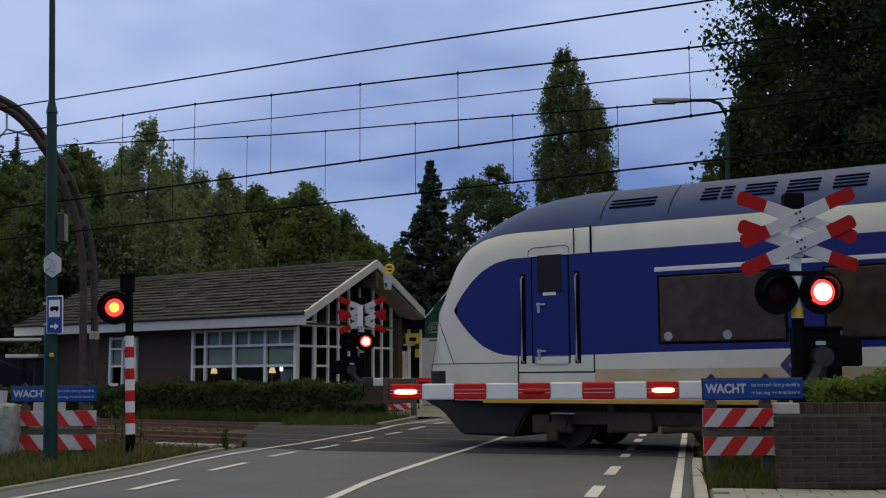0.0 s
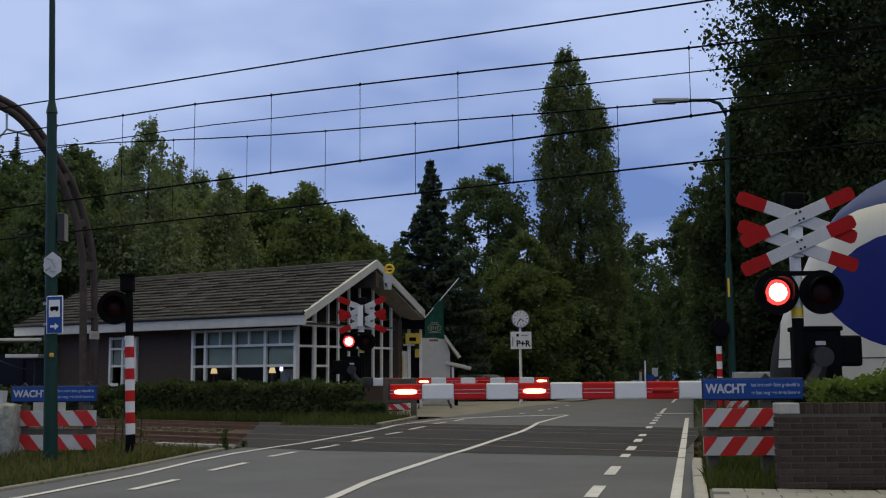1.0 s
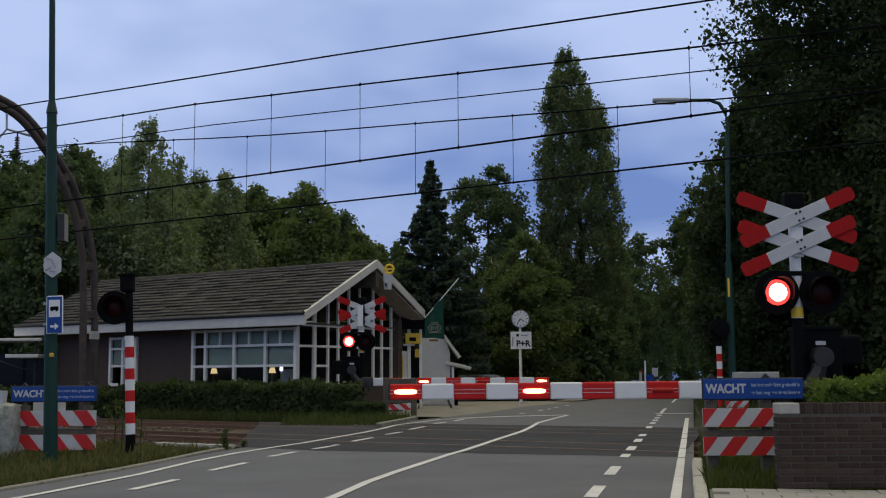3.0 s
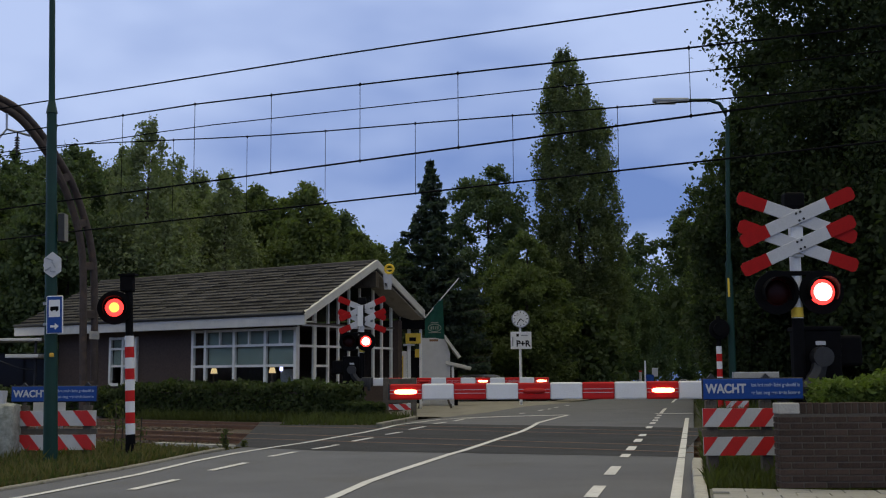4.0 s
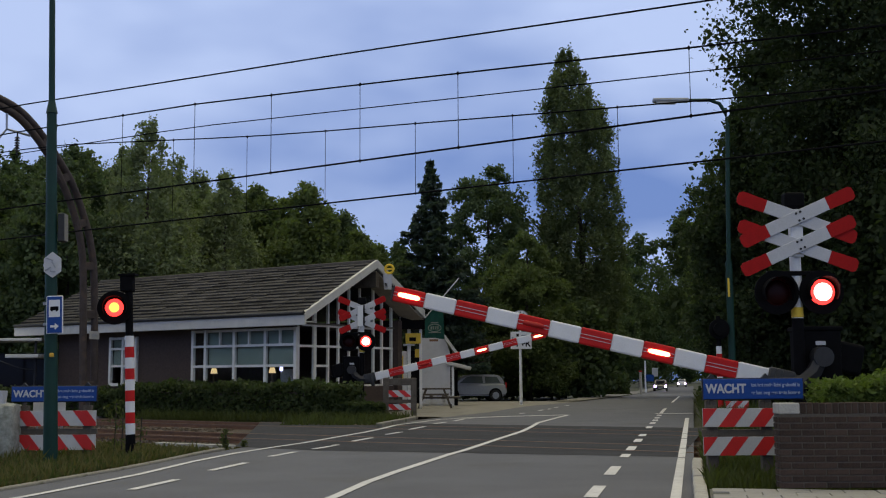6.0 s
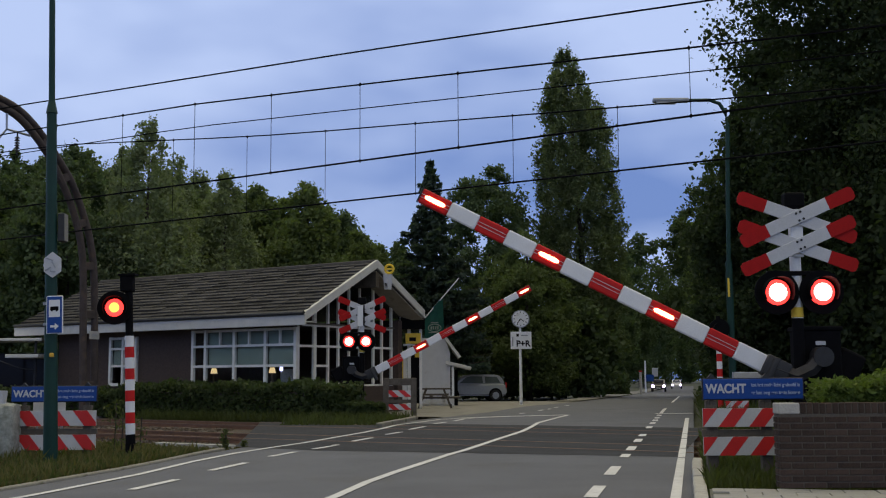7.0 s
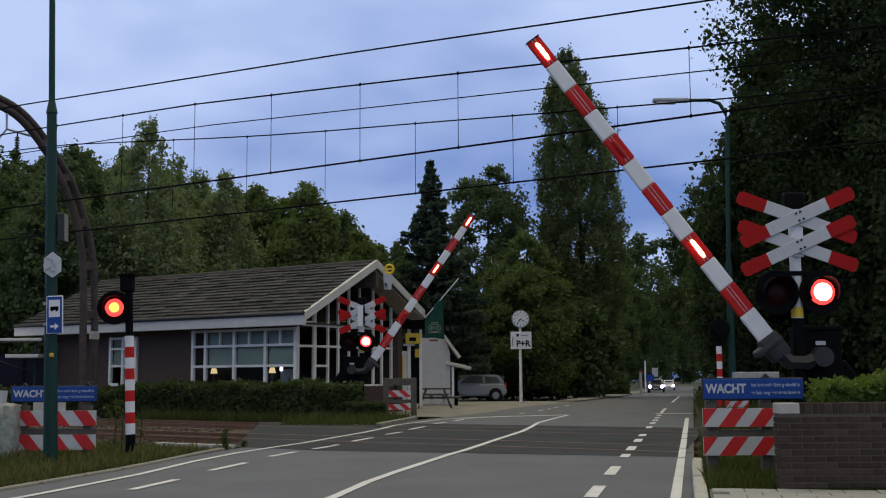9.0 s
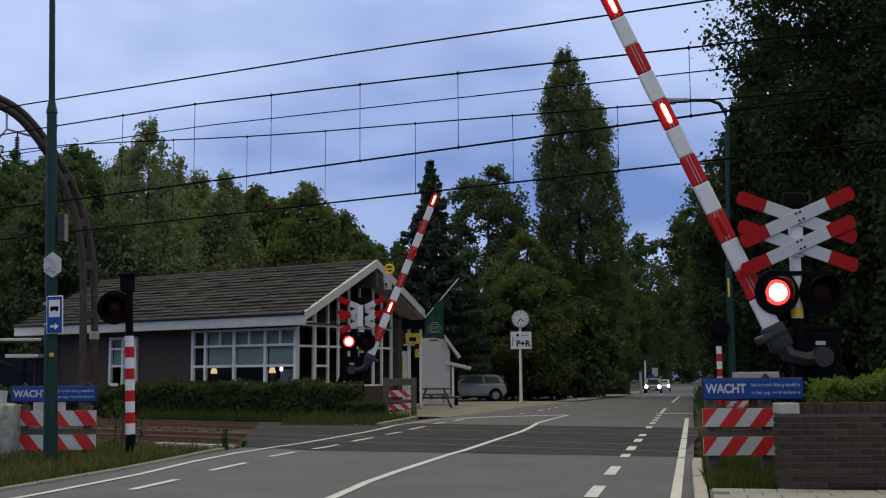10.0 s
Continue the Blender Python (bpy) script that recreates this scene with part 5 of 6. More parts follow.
def hedge(name, m, size, n, leafm, label, leaf=0.07, seed=3, elong=1.5):
    """A clipped hedge: leaves crowding the faces of a block, over dark twigs."""
    rng = np.random.default_rng(seed)
    lx, ly, lz = size
    u = rng.uniform(-1, 1, (n, 3))
    ax = rng.choice([0, 1, 2, 2, 1], n)
    u[np.arange(n), ax] = np.sign(u[np.arange(n), ax]) * rng.uniform(0.8, 1.06, n)
    k = 1 + (0.07 * np.sin(u[:, 0] * lx * 1.3 + 1) + 0.05 * np.sin(u[:, 0] * lx * 4.1 + seed) + rng.normal(0, 0.05, n)) * (u[:, 2] > 0.5)
    pts = u * np.array([lx / 2, ly / 2, lz / 2]) + np.array([0, 0, lz / 2])
    pts[:, 2] = np.abs(pts[:, 2] * k) + 0.02
    th = thing(name, m, label, "hedge")
    part("foliage", leaf_mesh("foliage", pts, leaf, leafm, seed, 0.3, elong), None, th)
    part("twig_core", bx(B(), (lx * 0.9, ly * 0.78, lz * 0.82), (0, 0, lz * 0.42), bevel=0.1), "bark", th)
    return th


hp = TD * -24.0 + ND * 25.6
hedge("hedge", pose(hp.x, hp.y, 0, 0, 0, TRK), (8.6, 1.2, 0.95), 26000, "hedge_leaf", "clipped dark green hedge along the far platform edge", 0.09)
hp = TD * -19.3 + ND * 25.5
hedge("hedge", pose(hp.x, hp.y, -0.1, 0, 0, TRK), (1.4, 0.8, 0.5), 6000, "hedge_leaf", "low overgrown end of the hedge by the mast", 0.08, 14, 2.0)
hp = TD * -33.0 + ND * 25.6
hedge("hedge", pose(hp.x, hp.y, 0, 0, 0, TRK), (9.0, 1.2, 0.8), 14000, "hedge_leaf", "clipped dark green hedge along the far platform edge", 0.09, 4)


# ---- poles, signs and masts ----
def green_pole():
    th = thing("street_pole", pose(-5.67, 16.5, 0, 0, -1.6, 0), "tall dark green street pole with bus stop signs", "pole")
    part("lower_pole", cy(B(), 0.105, (0, 0, -0.2), (0, 0, 5.2), r2=0.07, seg=24), "green_pole", th, smooth=True)
    part("collar", cy(B(), 0.085, (0, 0, 5.14), (0, 0, 5.32), r2=0.05, seg=24), "green_pole", th, smooth=True)
    part("upper_pole", cy(B(), 0.046, (0, 0, 5.3), (0, 0, 9.0), r2=0.04, seg=20), "green_pole", th, smooth=True)
    bm = prism(B(), [(0, -0.19), (0.125, -0.1), (0.125, 0.09), (0, 0.19), (-0.125, 0.09), (-0.125, -0.1)], 0.02, pose(0.06, -0.125, 2.86))
    sg = part("hexagon_sign", bm, "white_board", th, "pale hexagonal route sign")
    bm = B()
    for dx, dz, w, a in ((-0.02, 0.08, 0.12, 20), (0.04, 0.0, 0.1, 60), (-0.04, -0.06, 0.1, -30), (0.03, -0.1, 0.08, 10)):
        bx(bm, (w, 0.004, 0.02), (0.04 + dx, -0.138, 2.86 + dz), Euler((0, radians(a), 0)).to_matrix())
    part("sign_print", bm, "grey_metal", sg)
    bs = part("bus_stop_sign", bx(B(), (0.24, 0.025, 0.55), (0.1, -0.13, 2.13), bevel=0.01), "white", th, "blue bus stop sign with white arrow")
    part("sign_face", bx(B(), (0.215, 0.01, 0.525), (0.1, -0.143, 2.13), bevel=0.004), "blue_sign", bs)
    part("white_field", bx(B(), (0.16, 0.006, 0.25), (0.1, -0.149, 2.22)), "white", bs)
    bm = bx(B(), (0.12, 0.005, 0.055), (0.1, -0.153, 2.22), bevel=0.001)
    for dx in (-0.035, 0.035):
        cy(bm, 0.015, (0.1 + dx, -0.156, 2.19), (0.1 + dx, -0.15, 2.19), seg=10)
    part("bus_pictogram", bm, "black", bs)
    bm = prism(B(), [(-0.06, -0.015), (0.005, -0.015), (0.005, -0.05), (0.065, 0), (0.005, 0.05), (0.005, 0.015), (-0.06, 0.015)], 0.004, pose(0.1, -0.152, 1.96))
    part("arrow", bm, "white", bs)
    for z in (2.0, 2.3, 2.86):
        part("clamp", cy(B(), 0.112, (0, 0, z - 0.02), (0, 0, z + 0.02), seg=20), "grey_metal", th)
    part("yellow_cap", bx(B(), (0.06, 0.04, 0.06), (0.05, -0.11, 1.55), bevel=0.012), "train_yellow", th)
    box = part("grey_box", bx(B(), (0.1, 0.16, 0.42), (0.15, 0.05, 3.42), bevel=0.015), "dark_metal", th, "dark box with pale edge")
    part("box_edge", bx(B(), (0.008, 0.15, 0.4), (0.203, 0.05, 3.42)), "paving", box)


def catenary_arch():
    th = thing("catenary_arch", pose(-11.522, 37.0, 0, 0, 0, 90 + TRK), "curved rusty brown steel arch carrying the wires", "catenary mast")
    outer = [(0.2, -0.1), (0.16, 1.9), (0.12, 3.25), (0.04, 4.74), (-0.13, 5.66), (-0.39, 6.4), (-0.88, 7.43), (-1.46, 8.18), (-2.14, 8.89), (-2.9, 9.47), (-3.72, 9.75), (-5.0, 9.95), (-6.3, 9.75), (-7.6, 8.9), (-8.7, 7.6), (-9.5, 6.0), (-9.8, 4.0), (-9.9, -0.1)]
    inner = [(-0.26, -0.1), (-0.28, 1.5), (-0.34, 3.2), (-0.39, 4.7), (-0.54, 5.71), (-0.85, 6.6), (-1.21, 7.29), (-1.68, 8.02), (-2.24, 8.66), (-3.0, 9.28), (-3.8, 9.55), (-5.0, 9.72), (-6.2, 9.5), (-7.4, 8.6), (-8.4, 7.4), (-9.1, 5.9), (-9.4, 4.0), (-9.5, -0.1)]

    def fine(pts):
        q = []
        for i in range(len(pts) - 1):
            p0, p1, p2, p3 = [Vector(pts[max(0, min(len(pts) - 1, i + k))]) for k in (-1, 0, 1, 2)]
            for k in range(4):
                u = k / 4
                q.append(0.5 * (2 * p1 + (p2 - p0) * u + (2 * p0 - 5 * p1 + 4 * p2 - p3) * u * u + (3 * p1 - p0 - 3 * p2 + p3) * u ** 3))
        return [(p.x, 0, p.y) for p in q] + [(pts[-1][0], 0, pts[-1][1])]

    part("outer_chord", tube(B(), fine(outer), 0.12, 10), "brown_steel", th, smooth=True)
    part("inner_chord", tube(B(), fine(inner), 0.12, 10), "brown_steel", th, smooth=True)
    for a, b in (((0.17, 1.0), (-0.27, 1.0)), ((0.1, 3.3), (-0.34, 3.3)), ((0.02, 4.9), (-0.4, 4.85)), ((-0.35, 6.3), (-0.7, 6.2)), ((-1.1, 7.75), (-1.4, 7.55)), ((-2.0, 8.8), (-2.1, 8.5))):
        d = Vector((a[0] - b[0], 0, a[1] - b[1]))
        part("batten", bx(B(), (d.length + 0.15, 0.2, 0.26), ((a[0] + b[0]) / 2, 0, (a[1] + b[1]) / 2), Euler((0, -math.atan2(d.z, d.x), 0)).to_matrix(), bevel=0.02), "brown_steel", th)
    part("hanger", tube(B(), [(-3.47, 0, 9.5), (-3.45, 0, 8.86), (-2.6, 0, 8.8)], 0.04, 8), "galv", th, "steel wire hanger")
    part("steady_arm", tube(B(), [(-3.45, 0, 8.86), (-3.75, 0.4, 8.2), (-3.9, 0.5, 7.6)], 0.03, 6), "galv", th)
    bm = B()
    for k in range(6):
        cy(bm, 0.09, (-3.06, 0, 8.24 + 0.08 * k), (-3.06, 0, 8.28 + 0.08 * k), r2=0.05, seg=12)
    cy(bm, 0.025, (-3.06, 0, 8.1), (-3.06, 0, 8.86), seg=8)
    part("insulator", bm, "dark_metal", th, "dark ribbed insulator")
    pl = part("number_plate", bx(B(), (0.4, 0.02, 0.26), (0.0, -0.16, 2.62), bevel=0.004), "concrete", th, "small pale plate", at=pose(0, 0, 0, 0, 0, 0))
    part("plate_bar", bx(B(), (0.2, 0.006, 0.1), (0.0, -0.173, 2.62)), "grey_metal", pl)
    part("strut_foot", bx(B(), (0.8, 0.5, 0.3), (-0.03, 0, 0.0), bevel=0.03), "concrete", th)


def street_lamp():
    th = thing("street_lamp", pose(7.62, 30, 0), "green street lamp with a long curved arm and lantern", "street lamp")
    part("pole", cy(B(), 0.1, (0, 0, -0.2), (0, 0, 4.2), r2=0.09, seg=16), "green_pole", th, smooth=True)
    part("upper_pole", tube(B(), [(0, 0, 4.1), (0.04, 0, 6.0), (0.1, 0, 7.9), (0.05, 0, 8.25), (-0.1, 0, 8.5), (-0.35, 0, 8.6), (-0.95, 0, 8.6)], 0.06, 10, 0.045), "green_pole", th, smooth=True)
    bm = bx(B(), (0.98, 0.2, 0.12), (-1.42, 0, 8.6), bevel=0.045)
    lan = part("lantern", bm, "grey_metal", th, "grey elongated lantern", True)
    part("lantern_bowl", bx(B(), (0.55, 0.17, 0.06), (-1.55, 0, 8.53), bevel=0.025), "white_board", lan)
    part("pole_sticker", bx(B(), (0.05, 0.02, 0.5), (-0.05, -0.095, 3.5)), "yellow", th)


def far_post():
    th = thing("footpath_signal", pose(7.28, 30, 0), "red and white banded post across the tracks", "signal post")
    for k in range(9):
        part("red_band" if k % 2 else "white_band", cy(B(), 0.075, (0, 0, 1.95 - 0.2 * k), (0, 0, 1.75 - 0.2 * k), seg=16), "red" if k % 2 else "white", th, smooth=True)
    part("post_foot", cy(B(), 0.08, (0, 0, -0.1), (0, 0, 0.15), seg=16), "black", th)
    part("post_top", cy(B(), 0.06, (0, 0, 1.95), (0, 0, 2.75), seg=12), "black", th)
    part("signal_back", cy(B(), 0.27, (0, -0.12, 2.4), (0, -0.08, 2.4), seg=28), "black", th, "black back of a signal lamp")
    part("lamp_can", cy(B(), 0.17, (0, -0.24, 2.4), (0, -0.12, 2.4), seg=20), "black", th)
    th2 = thing("warning_fence", pose(7.65, 29.8, 0), "small red and white striped board across the tracks", "warning sign", "warning fences at the crossing")
    stripe_board(th2, 0.62, 0.17, pose(0, 0, 0.43), 0.95, 2)
    for px in (-0.25, 0.25):
        part("post", bx(B(), (0.09, 0.08, 0.9), (px, 0.07, 0.3), bevel=0.01), "wood", th2)
    bd = part("blank_panel", bx(B(), (1.2, 0.05, 0.2), (0.55, 0.1, 1.15), bevel=0.01), "concrete", th2, "grey back of a sign")
    part("panel_frame", bx(B(), (1.24, 0.03, 0.24), (0.55, 0.12, 1.15), bevel=0.01), "galv", bd)


def marker_rod():
    th = thing("marker_rod", pose(-2.47, 33.0, 0), "thin white marker rod in the grass by the mast", "marker")
    part("rod", tube(B(), [(0, 0, -0.1), (0.01, 0, 0.3), (0.03, 0, 0.68)], 0.018, 6), "white_board", th)
    part("cap", cy(B(), 0.024, (0.03, 0, 0.66), (0.03, 0, 0.7), seg=8), "grey_metal", th)


def far_fence():
    th = thing("warning_fence", pose(-1.28, 33.0, 0), "weathered wooden fence with striped boards by the forecourt", "warning sign", "warning fences at the crossing")
    for px in (-0.4, 0.4):
        part("post", bx(B(), (0.17, 0.15, 1.35), (px, 0.05, 0.5), bevel=0.02), "wood", th, "thick grey wooden post")
    part("rail", bx(B(), (0.95, 0.08, 0.2), (0, 0.03, 1.06), bevel=0.015), "wood", th)
    part("rail", bx(B(), (0.9, 0.06, 0.1), (0, 0.05, 0.5), bevel=0.01), "wood", th)
    stripe_board(th, 0.72, 0.19, pose(-0.02, 0, 0.72), -1.1, 2)
    stripe_board(th, 0.72, 0.17, pose(-0.02, 0, 0.34), -1.1, 2)


def clock_post():
    th = thing("station_clock", pose(3.38, 50, gz(3.38, 50)), "white station clock on a post with car park sign", "clock")
    part("pole", cy(B(), 0.075, (0, 0, -0.2), (0, 0, 3.4), r2=0.05, seg=16), "white", th, smooth=True)
    cl = part("clock_case", cy(B(), 0.39, (0.02, -0.07, 3.75), (0.02, 0.1, 3.75), seg=40), "grey_metal", th, "grey round clock case")
    part("dial", cy(B(), 0.35, (0.02, -0.085, 3.75), (0.02, -0.07, 3.75), seg=40), "white", cl, "white dial")
    for k in range(12):
        a = radians(30 * k)
        part("hour_mark", bx(B(), (0.03, 0.006, 0.07), (0.02 + 0.29 * math.sin(a), -0.088, 3.75 + 0.29 * math.cos(a)), Euler((0, a, 0)).to_matrix()), "black", cl)
    for a, l_ in ((128, 0.19), (216, 0.25)):
        r = radians(a)
        part("clock_hand", bx(B(), (0.035, 0.006, l_), (0.02 + l_ / 2 * math.sin(r), -0.093, 3.75 + l_ / 2 * math.cos(r)), Euler((0, r, 0)).to_matrix()), "black", cl)
    sg = part("parking_sign", bx(B(), (0.92, 0.03, 0.76), (0.03, -0.09, 2.8), bevel=0.01), "white", th, "white car park sign reading P+R")
    text("P+R", 0.36, pose(0.12, -0.107, 2.65), "black", sg)
    part("sign_logo", bx(B(), (0.1, 0.006, 0.12), (-0.12, -0.107, 3.03)), "black", sg)
    part("sign_bar", bx(B(), (0.3, 0.005, 0.05), (0.18, -0.107, 3.02)), "grey_metal", sg)
    part("sign_bar", bx(B(), (0.06, 0.005, 0.4), (-0.34, -0.107, 2.75)), "grey_metal", sg)


def kiosk():
    th = thing("kiosk", pose(-0.3, 48, gz(-0.3, 48)), "white boarded kiosk with a small canopy", "kiosk")
    prof = [(-0.62, 0), (0.57, 0), (0.57, 2.2), (0.36, 2.85), (-0.62, 2.85)]
    part("wall", prism(B(), prof, 2.5), "white_board", th, "white boarded wall")
    part("dark_plinth", bx(B(), (1.0, 0.03, 0.22), (0.0, -0.01, 0.4)), "wood", th)
    a, b = Vector((0.3, 0, 2.95)), Vector((0.98, 0, 2.02))
    d = b - a
    part("roof_edge", bx(B(), (d.length, 2.8, 0.12), ((a + b) / 2 + Vector((0, 1.1, 0))), Euler((0, math.atan2(-d.z, d.x), 0)).to_matrix()), "fascia", th)
    cn = part("canopy", bx(B(), (1.1, 2.4, 0.14), (0.92, 1.0, 1.68), Euler((0, radians(14), 0)).to_matrix(), bevel=0.02), "fascia", th, "white sloping canopy")
    part("canopy_post", bx(B(), (0.1, 0.1, 1.7), (0.68, 0.0, 0.8)), "white", cn)
    part("dark_opening", bx(B(), (0.35, 1.0, 1.5), (0.72, 1.3, 0.75)), "black", th)
    for k in range(3):
        part("low_panel", bx(B(), (0.38, 0.05, 0.36), (-0.5 + 0.52 * k, -0.35, 0.25), bevel=0.01), "white_board", th)
    fp = thing("flag", pose(-0.8, 46, 3.53), "green flag with pale emblem hanging from a slanted pole", "flag")
    part("flag_pole", tube(B(), [(0, 0, 0), (1.44, 0, 1.67)], 0.025, 8), "white_board", fp, "white pole")
    bm = B()
    nx, nz = 8, 10
    grid = []
    for i in range(nx + 1):
        u = i / nx
        top = Vector((0.03 + 0.74 * u, 0, 0.05 + 0.88 * u))
        bot = Vector((0.03 + 0.81 * u, 0, -0.78 + 0.03 * math.sin(5 * u)))
        grid.append([bm.verts.new(top + (bot - top) * j / nz + Vector((0, 0.07 * math.sin(7 * u + 1.5 * j / nz), 0))) for j in range(nz + 1)])
    for i in range(nx):
        for j in range(nz):
            bm.faces.new((grid[i][j], grid[i + 1][j], grid[i + 1][j + 1], grid[i][j + 1]))
    bmesh.ops.solidify(bm, geom=bm.faces[:], thickness=0.012)
    part("flag_cloth", bm, "flag_green", fp, "green cloth", True)
    pts = [(0.44 + 0.26 * math.cos(radians(a)), -0.1, -0.36 + 0.15 * math.sin(radians(a))) for a in range(0, 361, 15)]
    bm = tube(B(), pts, 0.016, 5)
    for dx in (-0.14, -0.05, 0.04, 0.13):
        bx(bm, (0.05, 0.01, 0.13), (0.44 + dx, -0.1, -0.36))
    bx(bm, (0.3, 0.01, 0.035), (0.44, -0.1, -0.15))
    bx(bm, (0.5, 0.01, 0.03), (0.44, -0.1, -0.55))
    part("emblem", bm, "blind", fp)
    part("flag_weight", bx(B(), (0.35, 0.02, 0.09), (0.4, 0, -0.86)), "rust", fp)


def front_yard():
    th = thing("ticket_corner", pose(-1.3, 41, 0), "white entrance front with a yellow box under a dark awning", "entrance")
    part("dark_awning", bx(B(), (0.95, 0.6, 0.62), (0.15, 0, 3.22), bevel=0.02), "black", th)
    yb = part("yellow_box", bx(B(), (0.55, 0.25, 0.38), (0.2, -0.05, 2.58), bevel=0.015), "yellow", th, "yellow ticket box")
    part("box_window", bx(B(), (0.24, 0.02, 0.13), (0.18, -0.185, 2.55)), "black", yb)
    part("box_shelf", bx(B(), (0.4, 0.3, 0.06), (0.05, -0.08, 2.35)), "white_board", yb)
    part("door_panel", bx(B(), (0.6, 0.08, 1.75), (-0.33, 0, 1.25), bevel=0.01), "frame_white", th, "white door panel")
    part("door_panel", bx(B(), (0.34, 0.06, 1.9), (0.25, 0.15, 1.2)), "black", th, "dark doorway")
    part("wall_post", bx(B(), (0.12, 0.12, 2.9), (0.05, -0.05, 1.5)), "frame_white", th)
    part("wall_post", bx(B(), (0.1, 0.12, 2.9), (0.47, -0.05, 1.5)), "frame_white", th)
    part("dark_post", cy(B(), 0.05, (-0.62, -0.3, 0.3), (-0.62, -0.3, 2.2), seg=10), "black", th)
    part("notice", bx(B(), (0.2, 0.03, 0.3), (0.36, 0.1, 2.05)), "yellow", th)
    part("notice", bx(B(), (0.12, 0.03, 0.2), (-0.45, -0.06, 1.9)), "black", th)
    part("rod", bx(B(), (0.04, 0.04, 0.9), (-0.18, -0.06, 1.5)), "yellow", th)
    orn = thing("ridge_ornament", pose(-1.85, 37.6, 4.35), "yellow round ornament on a white lantern at the ridge", "ornament")
    bm = B()
    tube(bm, [(0.14 * math.cos(a) + 0.05, 0, 0.44 + 0.14 * math.sin(a)) for a in np.linspace(0, 6.28, 16)], 0.045, 6)
    bx(bm, (0.2, 0.05, 0.06), (0.05, 0, 0.44))
    part("ring", bm, "yellow", orn)
    part("lantern_body", cy(B(), 0.12, (0, 0, -0.25), (0, 0, 0.25), r2=0.16, seg=8), "white_board", orn)
    part("bracket", bx(B(), (0.06, 0.7, 0.06), (-0.05, -0.2, -0.1)), "dark_metal", orn)
    bt = thing("picnic_bench", pose(-0.35, 44, gz(-0.3, 44)), "weathered wooden picnic bench on the forecourt", "bench")
    part("tabletop", bx(B(), (1.2, 0.7, 0.06), (0, 0, 0.74), bevel=0.01), "wood", bt)
    for sx in (-1, 1):
        part("leg", bx(B(), (0.08, 0.08, 0.86), (sx * 0.48, -0.25, 0.37), Euler((0, radians(-sx * 22), 0)).to_matrix()), "wood", bt)
        part("leg", bx(B(), (0.08, 0.08, 0.86), (sx * 0.48, 0.25, 0.37), Euler((0, radians(-sx * 22), 0)).to_matrix()), "wood", bt)
        part("seat", bx(B(), (0.28, 1.4, 0.05), (sx * 0.85, 0, 0.42)), "wood", bt)
    part("stretcher", bx(B(), (1.9, 0.06, 0.08), (0, 0, 0.4)), "wood", bt)


